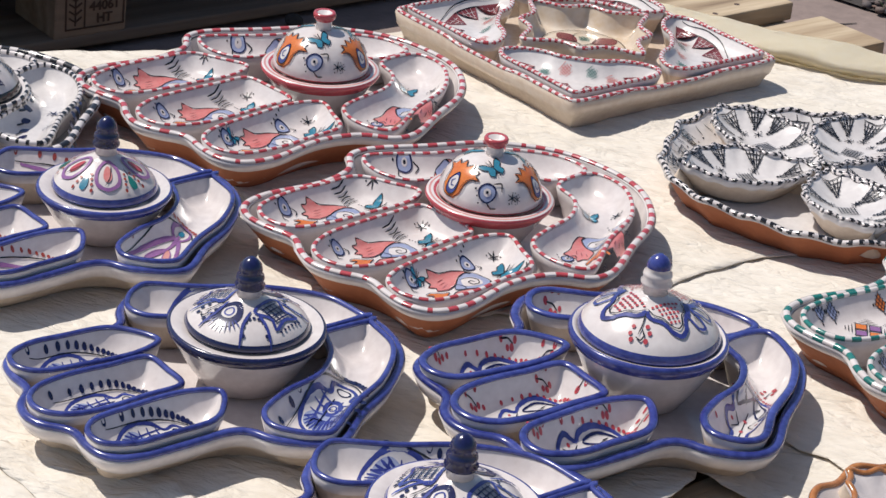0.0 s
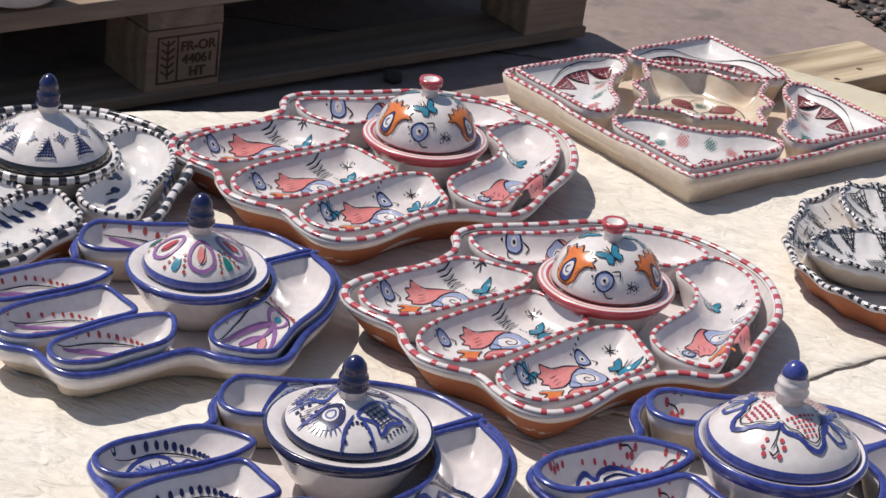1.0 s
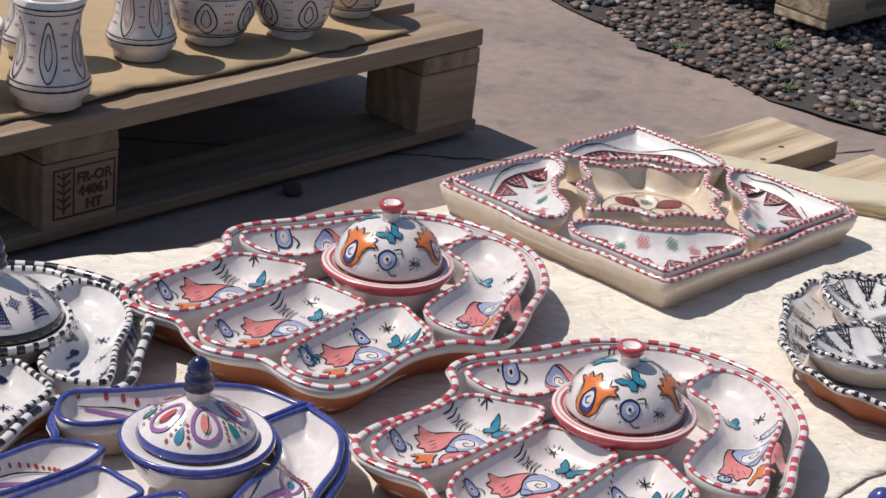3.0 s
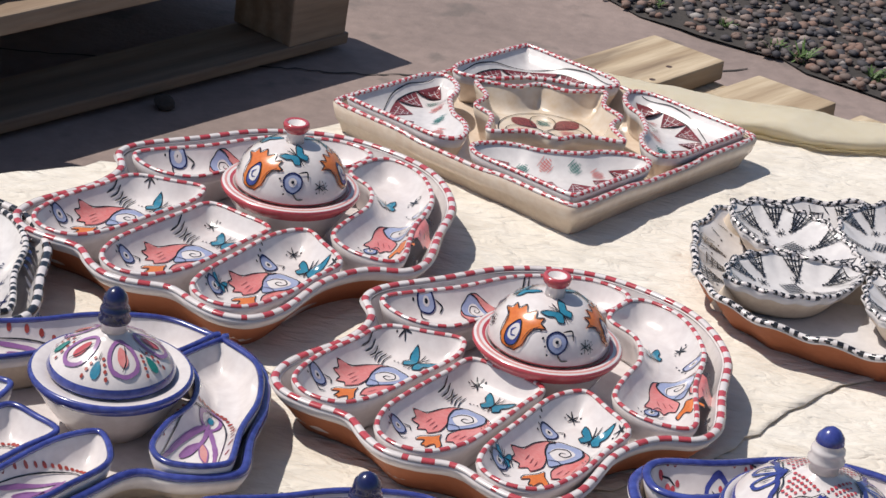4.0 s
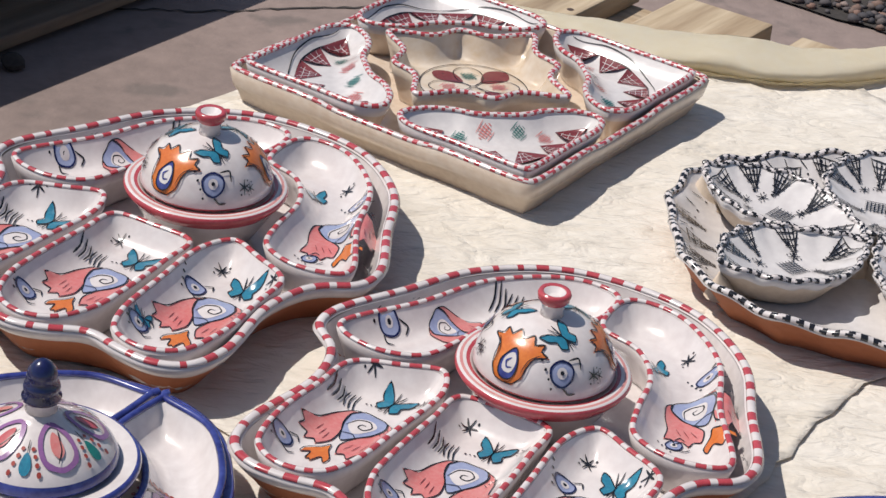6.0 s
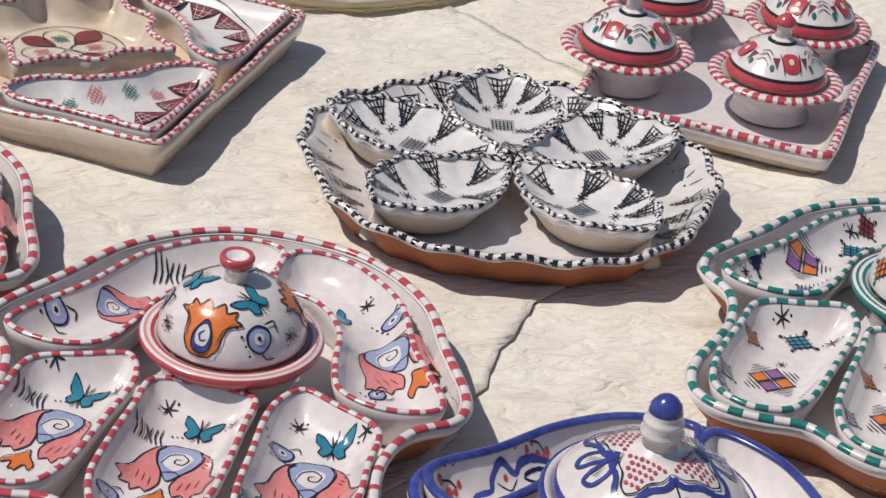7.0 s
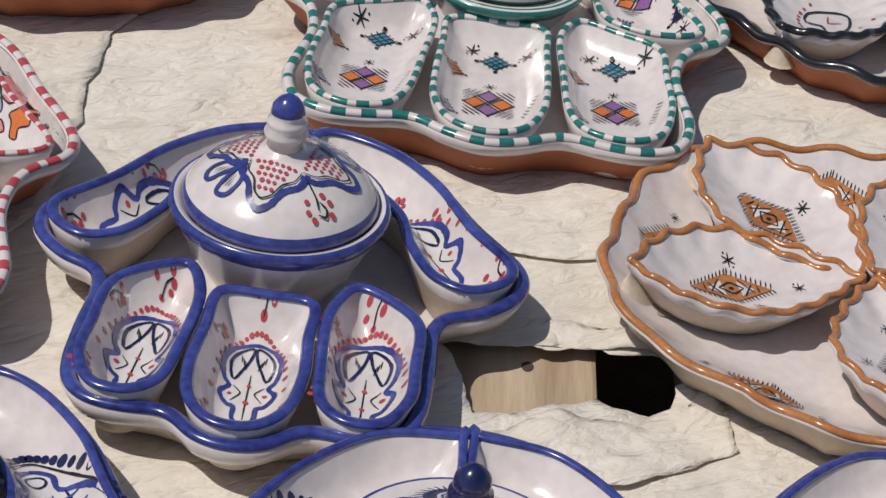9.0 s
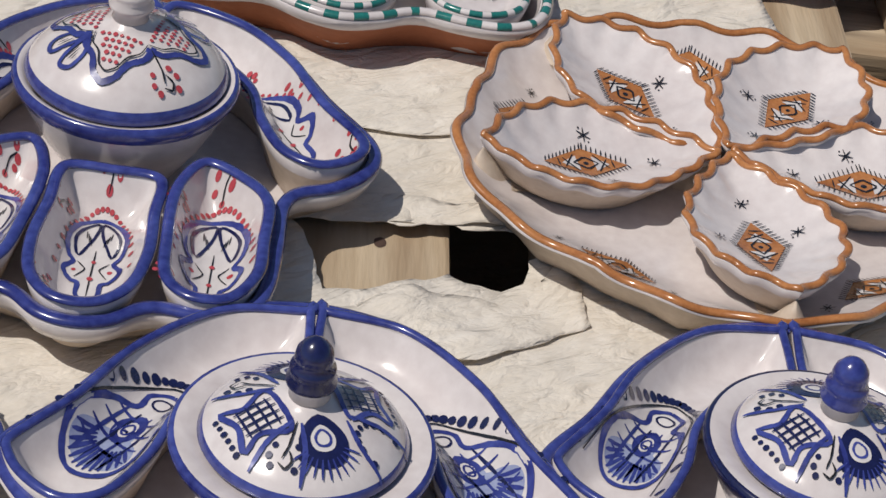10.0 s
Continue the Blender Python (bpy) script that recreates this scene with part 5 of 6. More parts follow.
def net_triangle(p, x, y, turn, size=1.0):
    p.to(x, y, turn, size)
    top, tip = 0.010, -0.016
    for t in range(6):
        u = -0.010 + 0.004 * t
        p.stroke("painted_net", [(u, top), (u * 0.25, tip + abs(u) * 0.9)], 0.0010, BLACK)
    for t in range(5):
        yy = top - 0.005 * t
        w = 0.010 * (yy - tip) / (top - tip) + 0.001
        p.stroke("painted_net", [(-w, yy), (w, yy)], 0.0010, BLACK)
        p.dot("painted_net", (t % 2) * 0.003 - 0.0015, yy - 0.0025, 0.0012, BLACK)


def paint_net_bowl(p):
    p.base = (0, 0, 0)
    for x, y, turn in ((-0.033, 0.018, 80), (-0.027, -0.018, 105), (0.033, 0.018, -80), (0.027, -0.018, -105), (0, 0.048, 0), (-0.024, 0.040, 40), (0.024, 0.040, -40), (0.0, -0.046, 180)):
        net_triangle(p, x, y, turn, 1.05)
    for x, y in ((-0.012, 0.022), (0.012, 0.022), (0.0, 0.030), (-0.012, -0.014), (0.012, -0.012)):
        star(p, x, y, 0.9)
    p.to(0, 0)
    for t in range(6):
        p.stroke("painted_patch", [(-0.008 + 0.003 * t, -0.010), (-0.008 + 0.003 * t, 0.006)], 0.0009, BLACK)
        p.stroke("painted_patch", [(-0.010, -0.008 + 0.003 * t), (0.010, -0.008 + 0.003 * t)], 0.0009, BLACK)


def paint_net_tray(p, radius, turn):
    for k in range(5):
        a = turn + 36 + 72 * k
        for off, r in ((0, 0.80), (-13, 0.86), (13, 0.86)):
            t = radians(a + off)
            p.base = (0, 0, 0)
            net_triangle(p, radius * r * math.cos(t), radius * r * math.sin(t), a + off - 90, 1.1)
    for k in range(60):
        t = radians(6 * k + 2)
        p.base = (0, 0, 0)
        p.to(radius * 0.89 * math.cos(t), radius * 0.89 * math.sin(t), 6 * k + 30 * (k % 2))
        p.stroke("painted_ticks", [(-0.005, 0), (0.005, 0.001)], 0.0009, BLACK)
        p.dot("painted_ticks", -0.008, 0.002, 0.001, BLACK)


def fringe(p, x, y, turn, size=1.0):
    p.to(x, y, turn, size)
    rim = [(-0.021, 0), (0, 0.0115), (0.021, 0), (0, -0.0115)]
    p.fill("painted_eye", rim, AMBER_LINE, 0.0005, False)
    for side in (-1, 1):
        p.fill("painted_eye", [(side * 0.004, 0.006), (side * 0.012, 0.0), (side * 0.004, -0.006)][:: side], GREYWHITE, 0.0007, False)
        p.stroke("painted_eye", [(side * 0.005, 0.0068), (side * 0.011, -0.0036)], 0.0008, BLACK, 0.0011)
        p.stroke("painted_eye", [(side * 0.005, -0.0068), (side * 0.011, 0.0036)], 0.0008, BLACK, 0.0011)
        p.stroke("painted_eye", [(side * 0.0135, 0.003), (side * 0.0135, -0.003)], 0.0008, BLACK, 0.0011)
    eye = [(-0.0062, 0), (0, 0.0050), (0.0062, 0), (0, -0.0050)]
    p.stroke("painted_eye", eye + [eye[0]], 0.0011, BLACK, 0.0012, False)
    p.dot("painted_eye", 0, 0, 0.0013, BLACK)
    for (ax, ay), (bx, by) in zip(rim, rim[1:] + rim[:1]):
        for t in np.linspace(0.02, 0.95, 10):
            x0, y0 = ax + (bx - ax) * t, ay + (by - ay) * t
            p.stroke("painted_eye", [(x0, y0 * 0.93), (x0 - 0.001, y0 + math.copysign(0.0036, y0 if abs(y0) > 1e-4 else by))], 0.0007, BLACK)


def paint_fringe_bowl(p):
    p.base = (0, 0, 0)
    fringe(p, 0, 0.006, 90, 1.3)
    star(p, -0.024, -0.004, 0.85)
    star(p, 0.024, 0.002, 0.85)
    star(p, 0.0, -0.036, 0.8)


def paint_fringe_tray(p, radius, turn):
    for k in range(5):
        a = radians(turn + 36 + 72 * k)
        p.base = (0, 0, 0)
        fringe(p, radius * 0.76 * math.cos(a), radius * 0.76 * math.sin(a), math.degrees(a) + 90, 1.15)
        for off in (-17, 16):
            t = a + radians(off)
            star(p, radius * 0.80 * math.cos(t), radius * 0.80 * math.sin(t), 0.75)


def radial(spec, reach):
    return [(reach * math.cos(radians(a)), reach * math.sin(radians(a)), a, tilt) for a, tilt in spec]


BW = Rim([BLACK, WHITE], (0.0046, 0.0047), 0.0033, 0.0026, 0.003)
BW_SMALL = Rim([BLACK, WHITE], (0.0038, 0.0040), 0.0024, 0.0020, 0.003)
flower_set(pose(0.530, 0.396, 0.001), 0.163, 2, radial([(146, 3), (78, 3), (14, 3), (213, 3), (297, 3)], 0.080), BW, BW_SMALL, TERRACOTTA, GREYWHITE, "black and white netted", paint_net_bowl, paint_net_tray, BARE)
OR = Rim([AMBER_LINE], None, 0.0029, 0.0022)
OR_SMALL = Rim([AMBER_LINE], None, 0.0024, 0.0019)
flower_set(pose(0.785, -0.237, 0.001), 0.163, 24, radial([(160, 4), (97, 8), (22, 4), (246, 4), (322, 4)], 0.080), OR, OR_SMALL, BARE, WHITE, "orange-rimmed white", paint_fringe_bowl, paint_fringe_tray, BARE)


def paint_heart_bowl(p):
    p.base = (0, 0, 0)
    p.to(0, 0)
    arch_dots(p, 0.022, 0.030, -0.020, 18, 0.0014, BROWNRED)
    p.stroke("painted_heart", [(0, -0.020), (0.016, 0.004), (0.010, 0.018), (0, 0.012), (-0.010, 0.018), (-0.016, 0.004)], 0.0020, BLACK, closed=True)
    p.stroke("painted_heart", [(-0.006, -0.006), (0, 0.004), (0.006, -0.006)], 0.0014, BROWNRED)


def paint_leaf_tray(p, radius, turn):
    for k in range(5):
        a = radians(turn + 36 + 72 * k)
        for off in (-10, 10):
            t = a + radians(off)
            p.base = (0, 0, 0)
            p.to(radius * 0.78 * math.cos(t), radius * 0.78 * math.sin(t), math.degrees(a) + 60 + off)
            leaf = [(-0.018, 0), (0, 0.008), (0.018, 0), (0, -0.008)]
            p.stroke("painted_leaf", leaf, 0.0016, BLACK, closed=True)
            p.fill("painted_leaf", [(0.5 * x, 0.5 * y) for x, y in leaf], RED)


DARK = Rim([BLACK], None, 0.0044, 0.0036)
DARK_SMALL = Rim([BLACK], None, 0.0034, 0.003)
flower_set(pose(1.066, 0.080, 0.001), 0.160, 10, radial([(200, 3), (128, 3), (56, 3), (272, 3), (344, 3)], 0.080), DARK, DARK_SMALL, TERRACOTTA, WHITE, "black-rimmed cream", paint_heart_bowl, paint_leaf_tray, BARE)


# ---- small tagines on a square tray ----
tag_m = pose(0.788, 0.584, 0.001, 0, 0, -33)
ring = spline(np.array(SQUARE) * (0.72, 0.90), 220)
tray_thing("square_tray", ring, tag_m, 0.022, [WHITE, CREAM], Rim([RED, WHITE], (0.0055, 0.006), 0.0045, 0.0035, 0.003), "white ceramic tray with a red-striped rim under small tagines", "tray", 0.007, 0.012, 0.0, 0.006, 0.012, 0.4)


def tagine(x, y, turn, wood=False):
    base = [(0.030, 0), (0.034, 0.003), (0.030, 0.012), (0.036, 0.020), (0.050, 0.030), (0.0565, 0.0335), (0.054, 0.036), (0.046, 0.0355), (0.044, 0.034), (0.02, 0.02)]
    cover = [(0.036, 0.036), (0.0425, 0.0365), (0.0435, 0.039), (0.0415, 0.043), (0.0405, 0.0445), (0.040, 0.0475), (0.0385, 0.0485), (0.034, 0.055), (0.026, 0.0615), (0.016, 0.0660), (0.0125, 0.0668), (0.010, 0.0690), (0.0075, 0.0710)]
    knob = [(0.0075, 0.069), (0.0062, 0.077), (0.0072, 0.081), (0.0092, 0.0825), (0.0090, 0.0845), (0.0062, 0.088), (0.002, 0.0912)]
    m = pose(x, y, 0.008, 0, 0, turn)
    if wood:
        m = pose(x, y, 0.002, 0, 0, turn)
        bowl = part("tagine", lathe(base, 56), [TERRACOTTA])
        path = [(0.0535 * math.cos(t), 0.0535 * math.sin(t), 0.0345) for t in np.linspace(0, 2 * math.pi, 144, endpoint=False)]
        part("rim", bead(np.array(path), 0.006, 0.003, (0.016, 0.010)), [GREYWHITE, BLACK], bowl)
        lid = part("lid", lathe(cover, 56, [2, 2, 2, 0, 1, 1, 0, 0, 1, 0, 0, 0, 0, 0]), [TERRACOTTA, BLACK, GREYWHITE], bowl)
        part("knob", lathe(knob, 28), [TERRACOTTA], lid)
        bowl.matrix_basis = m
        return tagged(bowl, "small terracotta tagine with black and grey bands", "tagine")
    bowl = part("tagine", lathe(base, 56), [WHITE])
    path = [(0.0515 * math.cos(t), 0.0515 * math.sin(t), 0.0345) for t in np.linspace(0, 2 * math.pi, 180, endpoint=False)]
    part("rim", bead(np.array(path), 0.0062, 0.0028, (0.0052, 0.0045), 0.002), [RED, WHITE], bowl)
    lid = part("lid", lathe(cover, 56, [2, 2, 2, 2, 1, 0, 0, 0, 0, 0, 1, 0, 0, 0]), [WHITE, BLACK, RED], bowl)
    part("knob", lathe(knob, 28, [0, 0, 1, 1, 1, 1, 0, 1]), [WHITE, RED], lid)
    p = Painter(turned_place([r for r in cover[6:]]), int(100 * x))
    for k in range(4):
        round_lid(p, 90 * k - 60, 0.029)
        p.to(0, 0, 0, 0.95)
        p.fill("painted_rose", [(-0.006, -0.006), (0.006, -0.006), (0.006, 0.006), (-0.006, 0.006)], RED, 0.0006)
        p.dot("painted_rose", 0, 0, 0.0025, CREAM, 0.0009)
        for sx in (-1, 1):
            p.stroke("painted_rose", [(sx * 0.008, 0.008), (sx * 0.007, -0.008)], 0.0009, BLACK)
            p.fill("painted_rose", [(sx * 0.009, 0.004), (sx * 0.015, 0.006), (sx * 0.013, -0.004)], MAROON, 0.0006, False)
            p.dot("painted_rose", sx * 0.017, -0.001, 0.0022, GREEN)
        round_lid(p, 90 * k - 15, 0.028)
        p.to(0, 0)
        for t in range(3):
            p.stroke("painted_scroll", [(-0.006, 0.004 - 0.004 * t), (0, 0.007 - 0.004 * t), (0.006, 0.003 - 0.004 * t)], 0.0008, BLACK)
    p.done(lid)
    bowl.matrix_basis = m
    return tagged(bowl, "small white tagine with a red-striped rim and roses", "tagine", "small tagines on the tray")


for x, y, turn in ((0.689, 0.589, 10), (0.801, 0.529, 55), (0.879, 0.643, 100), (0.758, 0.696, 20)):
    tagine(x, y, turn)
tagine(0.948, 0.391, 0, True)


# ---- pots on the back pallet ----
bm = bmesh.new()
ring = ragged([(-0.735, -0.47), (-0.735, 0.88), (-1.34, 0.88), (-1.34, -0.47)], 0.02, 0.012, 5)
xy, faces = filled(ring, 0.03, 0.012)
made = [bm.verts.new((*(AY * u + AX * s).xy, 0.0095 + 0.006 * abs(noise.noise(Vector((u * 6, s * 6, 1)))) * (1 if u > -0.80 else 0.3))) for u, s in xy]
for f in faces:
    bm.faces.new([made[i] for i in f]).smooth = True
bmesh.ops.recalc_face_normals(bm, faces=bm.faces)
bmesh.ops.solidify(bm, geom=list(bm.faces), thickness=0.003)
tagged(part("cardboard", bm, CARDBOARD), "torn brown cardboard sheet laid on a pallet", "cardboard")


def pot(kind, x, y, turn, size=1.0, lines=None, seed=0):
    lines = lines or BLACK
    if kind == "cup":
        prof = [(0.030, 0), (0.034, 0.002), (0.035, 0.010), (0.042, 0.016), (0.043, 0.026), (0.040, 0.036), (0.034, 0.055), (0.031, 0.078), (0.033, 0.100), (0.039, 0.118), (0.037, 0.119), (0.031, 0.100), (0.028, 0.06), (0.02, 0.02)]
    elif kind == "mug":
        prof = [(0.036, 0), (0.040, 0.003), (0.041, 0.020), (0.037, 0.045), (0.036, 0.075), (0.038, 0.095), (0.036, 0.096), (0.033, 0.08), (0.033, 0.02), (0.02, 0.01)]
    else:
        prof = [(0.030, 0), (0.033, 0.003), (0.032, 0.008), (0.045, 0.018), (0.056, 0.040), (0.060, 0.066), (0.061, 0.082), (0.058, 0.083), (0.056, 0.06), (0.04, 0.02)]
    name = {"cup": "cup", "mug": "mug", "bowl": "bowl"}[kind]
    ob = part(name, lathe(prof, 48), [WHITE])
    outer = prof[: {"cup": 10, "mug": 6, "bowl": 7}[kind]]
    p = Painter(wall_place(outer), seed)
    tall = outer[-1][1]
    loop = np.linspace(0, 0.05 * 2 * math.pi, 40)
    for h in (0.22, 0.27, 0.88, 0.93):
        p.to(0, 0)
        p.rng = random.Random(1)
        p.home = (0, 0, 0, 1)
        p.stroke("painted_band", [(u, tall * h) for u in loop], 0.0020 if h in (0.22, 0.93) else 0.0012, lines, 0.0008, False, False)
    for k in range(6):
        u = 0.05 * 2 * math.pi * (k + 0.5) / 6
        p.home = (u, tall * 0.56, 0, 1)
        leaf = [(0, 0.26 * tall), (0.011, 0.05 * tall), (0.012, -0.12 * tall), (0, -0.27 * tall), (-0.012, -0.12 * tall), (-0.011, 0.05 * tall)]
        p.stroke("painted_leaf", leaf, 0.0018, lines, 0.0008, closed=True)
        p.stroke("painted_leaf", [(0.45 * a, 0.6 * b) for a, b in leaf], 0.0014, [lines, ORANGE, BLUE][seed % 3], 0.0008, closed=True)
        p.home = (u + 0.026, tall * 0.5, 0, 1)
        for t in range(5):
            for w in range(-1, 2):
                p.dot("painted_dots", 0.004 * w, 0.012 * t - 0.012, 0.0013, RED)
    p.done(ob)
    if kind == "mug":
        bm = bmesh.new()
        rows = []
        for t in np.linspace(-1.35, 1.35, 14):
            c = Vector((0.036 + 0.030 * math.cos(t), 0, 0.050 + 0.032 * math.sin(t)))
            n = Vector((math.cos(t), 0, math.sin(t)))
            rows.append([bm.verts.new(c + n * 0.0045 * math.cos(a) + Vector((0, 0.007 * math.sin(a), 0))) for a in np.linspace(0, 2 * math.pi, 8, endpoint=False)])
        for a, b in zip(rows, rows[1:]):
            for i in range(8):
                bm.faces.new((a[i], a[(i + 1) % 8], b[(i + 1) % 8], b[i])).smooth = True
        bmesh.ops.recalc_face_normals(bm, faces=bm.faces)
        part("handle", bm, [WHITE], ob)
    ob.matrix_basis = pose(x, y, 0.0135, 0, 0, turn) @ Matrix.Scale(size, 4)
    words = {"cup": "tall waisted white ceramic cup with dark painted leaves", "mug": "white ceramic mug with a handle and painted leaves", "bowl": "round white ceramic bowl with painted bands"}[kind]
    return tagged(ob, words + " on cardboard", name, "pots on the pallet")


pot("cup", -0.440, 0.701, 20, 1.05, BLACK, 0)
pot("cup", -0.409, 0.901, 50, 0.95, BLACK, 1)
pot("bowl", -0.353, 0.991, 10, 0.9, NAVY, 2)
pot("bowl", -0.273, 1.056, 40, 0.85, BLACK, 3)
pot("bowl", -0.230, 1.173, 70, 0.8, NAVY, 4)
pot("bowl", -0.555, 0.700, 30, 0.95, BLUE, 5)
pot("mug", -0.534, 0.533, -20, 1.15, NAVY, 7)
pot("cup", -0.516, 0.848, 15, 0.95, NAVY, 8)
pot("cup", -0.611, 0.578, 15, 0.95, BLUE, 9)

# the stamp burnt into the middle block
face_u = -0.7075


def burnt(name, s, z, w, h):
    bm = bmesh.new()
    box(bm, (w, 0.0008, h), Matrix.Identity(4))
    ob = part(name, bm, STAMP, back_pallet)
    ob.matrix_basis = at_board(face_u, s, z)
    return ob


zc = -0.076
for s in (0.328, 0.408):
    burnt("stamp_line", s, zc, 0.002, 0.056)
burnt("stamp_line", 0.354, zc, 0.0016, 0.056)
for z in (zc - 0.028, zc + 0.028):
    burnt("stamp_line", 0.368, z, 0.082, 0.002)
burnt("stamp_ear", 0.341, zc, 0.0018, 0.048)
for k in range(5):
    for sx in (-1, 1):
        ob = burnt("stamp_ear", 0.341 + sx * 0.0045, zc - 0.016 + 0.009 * k, 0.010, 0.0022)
        ob.matrix_basis = ob.matrix_basis @ pose(0, 0, 0, 0, -sx * 35, 0)
for text, z in (("FR-OR", zc + 0.014), ("44061", zc - 0.002), ("HT", zc - 0.018)):
    curve = bpy.data.curves.new("stamp_text", "FONT")
    curve.body, curve.size, curve.align_x, curve.extrude = text, 0.0165, "CENTER", 0.0003
    curve.offset = 0.0004
    curve.materials.append(STAMP)
    ob = new("stamp_text", curve)
    ob.parent = back_pallet
    ob.matrix_basis = at_board(face_u + 0.0004, 0.381, z - 0.005) @ pose(0, 0, 0, 90, 0, 0)

# nail holes and nails in the board ends
for u, s in ((-0.237, 0.984), (-0.223, 0.933), (-0.275, 0.05), (0.58, -0.454), (0.593, -0.468)):
    bm = bmesh.new()
    bmesh.ops.create_cone(bm, cap_ends=True, segments=12, radius1=0.0042, radius2=0.0036, depth=0.0016)
    ob = tagged(part("nail", bm, IRON), "rusty nail head sunk in a pallet board", "nail")
    ob.matrix_basis = at_board(u, s, -0.0044)

# a knot in the bare board
bm = bmesh.new()
bmesh.ops.create_circle(bm, cap_ends=True, segments=20, radius=0.005)
for v in bm.verts:
    v.co.y *= 0.7 + 0.2 * noise.noise(v.co * 200)
tagged(part("wood_knot", bm, IRON), "dark knot in the bare pallet board", "knot").matrix_basis = pose(0.577, -0.194, -0.0046, 0, 0, 50)

# a dark stone
bm = bmesh.new()
bmesh.ops.create_icosphere(bm, subdivisions=2, radius=0.013)
for v in bm.verts:
    v.co *= 1 + 0.35 * noise.noise(v.co * 70)
    v.co.z *= 0.7
tagged(part("stone", bm, SOIL), "small dark stone lying on the concrete", "stone").matrix_basis = pose(-0.224, 0.916, GROUND + 0.008)

# a crack in the concrete
bm = bmesh.new()
line = [(-0.701, 0.949), (-0.421, 1.021), (-0.279, 1.052), (-0.138, 1.101), (-0.048, 1.121), (0.037, 1.156), (0.147, 1.196), (0.305, 1.278), (0.454, 1.389)]
rows = []
rng = random.Random(3)
for (ax, ay), (bx, by) in zip(line, line[1:]):
    for t in np.linspace(0, 1, 10, endpoint=False):
        w = rng.uniform(0.0008, 0.0026)
        x, y = ax + (bx - ax) * t, ay + (by - ay) * t + rng.uniform(-0.003, 0.003)
        rows.append((bm.verts.new((x, y - w, GROUND + 0.0012)), bm.verts.new((x, y + w, GROUND + 0.0012))))
for a, b in zip(rows, rows[1:]):
    bm.faces.new((a[0], b[0], b[1], a[1]))
tagged(part("crack", bm, SOIL), "thin dark crack across the concrete", "crack", kind="structure")

# ---- gravel ----
GRAVEL = [(-0.9, 2.75), (-0.059, 1.844), (0.122, 1.652), (0.255, 1.547), (0.484, 1.422), (0.914, 1.159), (1.556, 0.84), (5.281, 0.487), (4.5, 4.5), (-0.9, 4.5)]
bm = bmesh.new()
ring = ragged(GRAVEL, 0.05, 0.03, 8)
xy, faces = filled(ring, 0.12, 0.05)
made = [bm.verts.new((x, y, GROUND + 0.004 + 0.004 * noise.noise(Vector((x * 9, y * 9, 0))))) for x, y in xy]
for f in faces:
    bm.faces.new([made[i] for i in f]).smooth = True
tagged(part("gravel_bed", bm, SOIL), "dark soil bed under the gravel", "soil", kind="structure")
rng = random.Random(5)
bm = bmesh.new()
bmesh.ops.create_icosphere(bm, subdivisions=1, radius=1.0)
unit = np.array([v.co[:] for v in bm.verts])
tri = np.array([[v.index for v in f.verts] for f in bm.faces])
bm.free()
verts, tris, count = [], [], 0
while count < 15000:
    x, y = rng.uniform(-0.45, 1.7), rng.uniform(0.8, 2.75)
    if not inside(x, y, GRAVEL):
        continue
    r = rng.uniform(0.0035, 0.0088)
    p = unit * (r * rng.uniform(0.8, 1.3), r, r * rng.uniform(0.5, 0.8))
    p = p * (1 + 0.25 * np.sin(unit @ np.array([rng.uniform(-3, 3) for _ in range(3)]))[:, None])
    a = rng.uniform(0, 6.28)
    p = np.c_[p[:, 0] * math.cos(a) - p[:, 1] * math.sin(a), p[:, 0] * math.sin(a) + p[:, 1] * math.cos(a), p[:, 2]]
    tris.append(tri + len(unit) * count)
    verts.append(p + (x, y, GROUND + 0.004 + r * rng.uniform(0.2, 0.6)))
    count += 1
mesh = bpy.data.meshes.new("gravel")
mesh.from_pydata(np.vstack(verts).tolist(), [], np.vstack(tris).tolist())
mesh.polygons.foreach_set("use_smooth", [True] * len(mesh.polygons))
pebble = bpy.data.materials["grey_pebbles"]
nodes, links = pebble.node_tree.nodes, pebble.node_tree.links
geo = nodes.new("ShaderNodeNewGeometry")
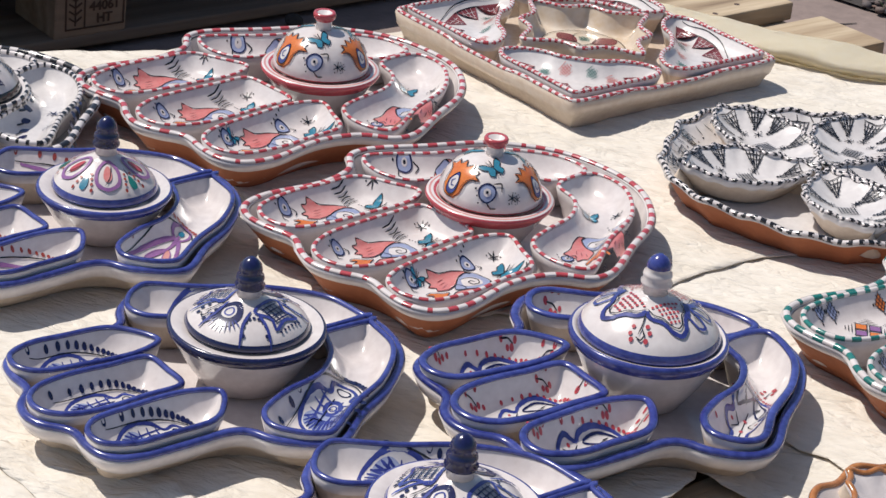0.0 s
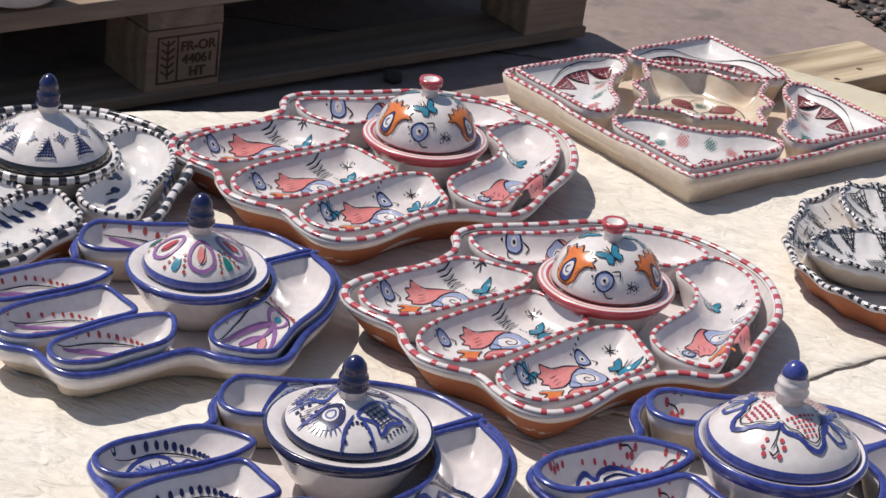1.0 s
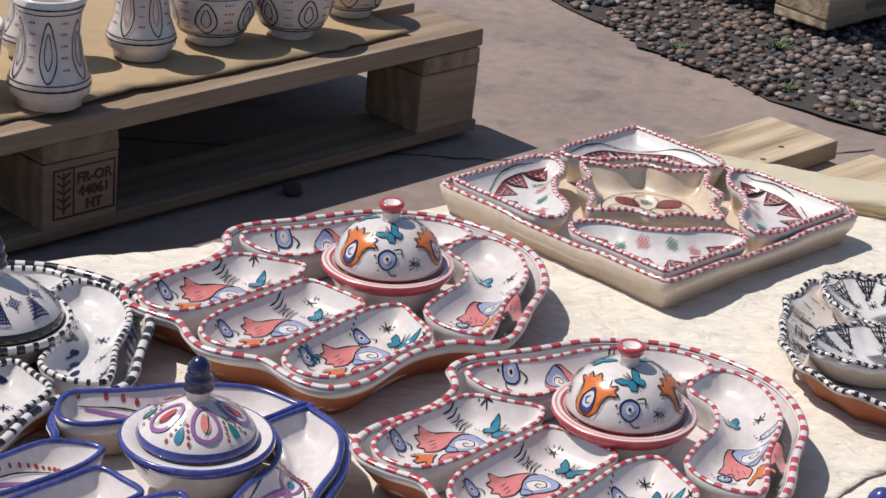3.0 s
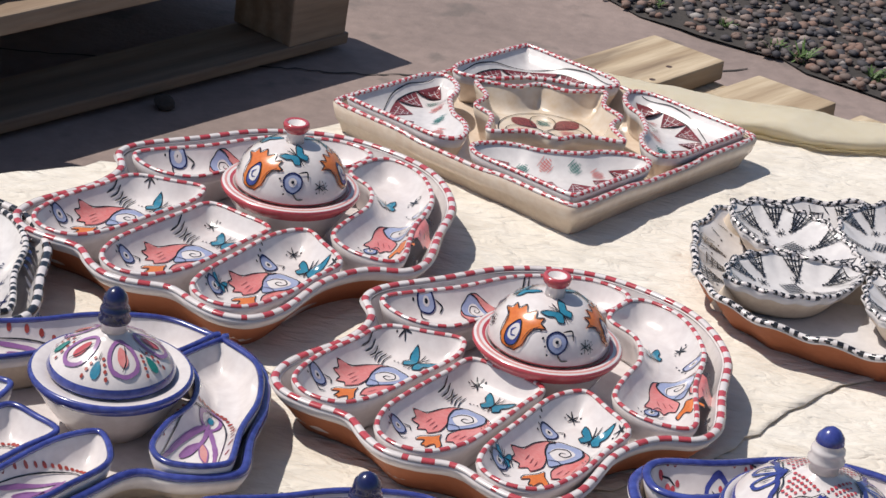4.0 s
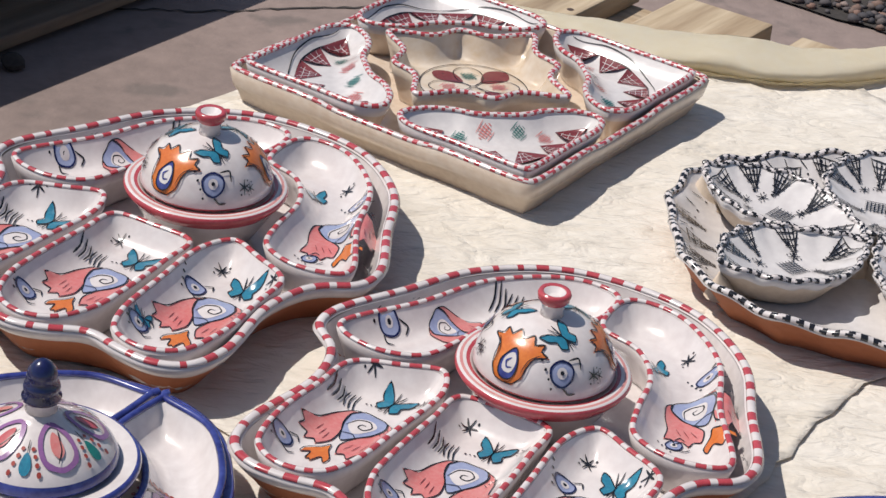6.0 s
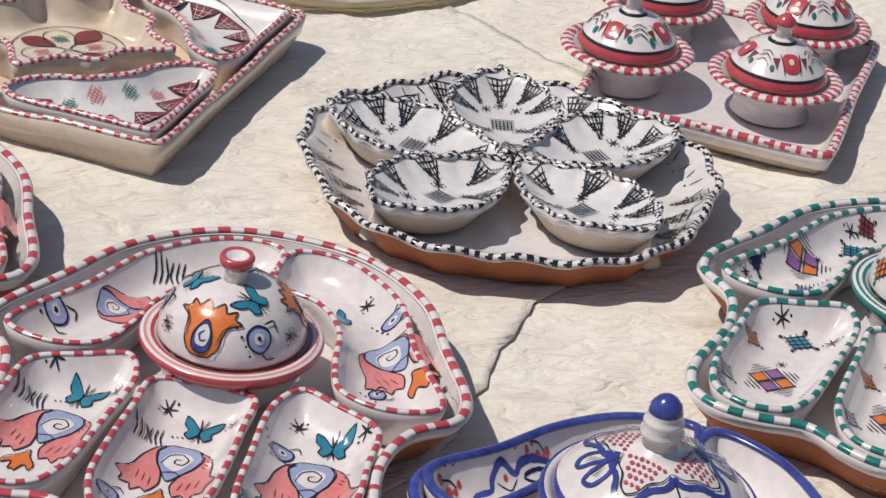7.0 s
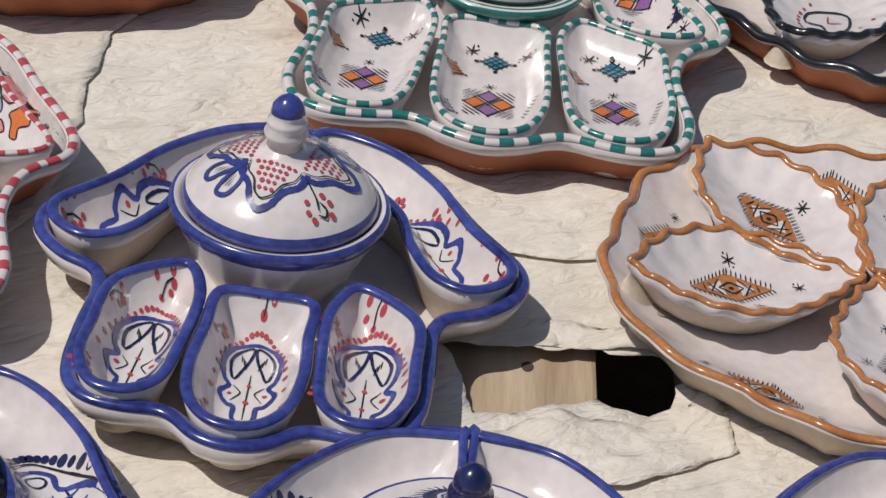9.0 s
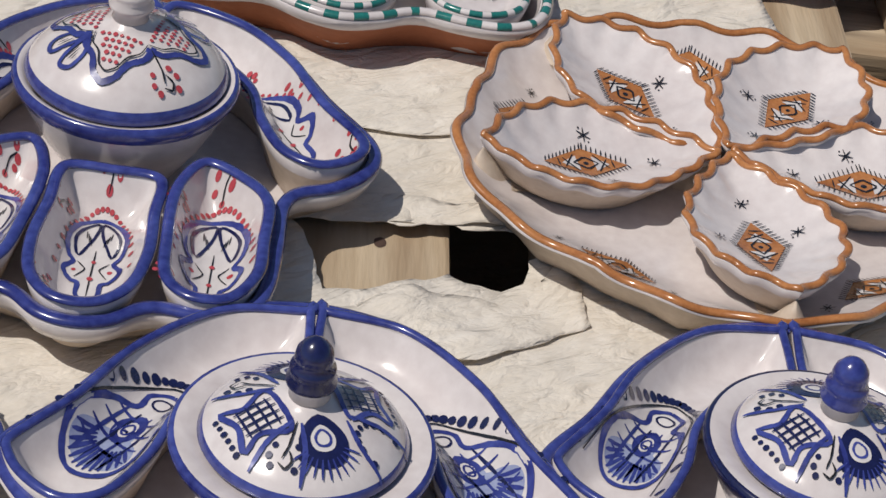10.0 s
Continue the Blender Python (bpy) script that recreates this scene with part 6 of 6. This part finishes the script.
ramp = nodes.new("ShaderNodeValToRGB")
for pos, col in ((0.0, (0.035, 0.035, 0.045, 1)), (0.35, (0.10, 0.085, 0.085, 1)), (0.62, (0.17, 0.12, 0.10, 1)), (0.85, (0.22, 0.13, 0.10, 1)), (1.0, (0.34, 0.31, 0.29, 1))):
    e = ramp.color_ramp.elements.new(pos) if pos not in (0.0, 1.0) else ramp.color_ramp.elements[int(pos) if pos == 0 else -1]
    e.position, e.color = pos, col
links.new(geo.outputs["Random Per Island"], ramp.inputs["Fac"])
links.new(ramp.outputs["Color"], nodes["Principled BSDF"].inputs["Base Color"])
mesh.materials.append(pebble)
tagged(new("gravel", mesh), "loose grey and brown pebbles beside the concrete", "gravel", kind="stuff")


# ---- weeds along the gravel ----
def weed(x, y, size, seed):
    rng = random.Random(seed)
    bm = bmesh.new()
    for k in range(26):
        a, lean = rng.uniform(0, 6.28), rng.uniform(0.2, 1.2)
        l, w = size * rng.uniform(0.5, 1.0), size * 0.10
        base = Vector((rng.uniform(-0.3, 0.3) * size, rng.uniform(-0.3, 0.3) * size, 0))
        prev = None
        for t in np.linspace(0, 1, 4):
            c = base + Vector((math.cos(a) * lean * l * t, math.sin(a) * lean * l * t, l * (t - 0.4 * t * t)))
            side = Vector((-math.sin(a), math.cos(a), 0)) * w * (1 - t) * (0.4 + t)
            row = [bm.verts.new(c - side), bm.verts.new(c + side + Vector((0, 0, 0.0005)))]
            if prev:
                bm.faces.new((prev[0], prev[1], row[1], row[0]))
            prev = row
    ob = tagged(part("weed", bm, LEAF), "small green weed at the gravel's edge", "weed", "weeds")
    ob.matrix_basis = pose(x, y, GROUND + 0.003)


for k, (x, y, s) in enumerate([(0.504, 1.433, 0.035), (0.474, 1.464, 0.025), (0.305, 1.567, 0.022), (0.275, 1.755, 0.03), (0.404, 1.529, 0.02), (0.138, 1.677, 0.025), (0.966, 1.193, 0.06), (1.039, 1.249, 0.05), (1.124, 1.108, 0.05), (0.605, 1.404, 0.03)]):
    weed(x, y, s, k)
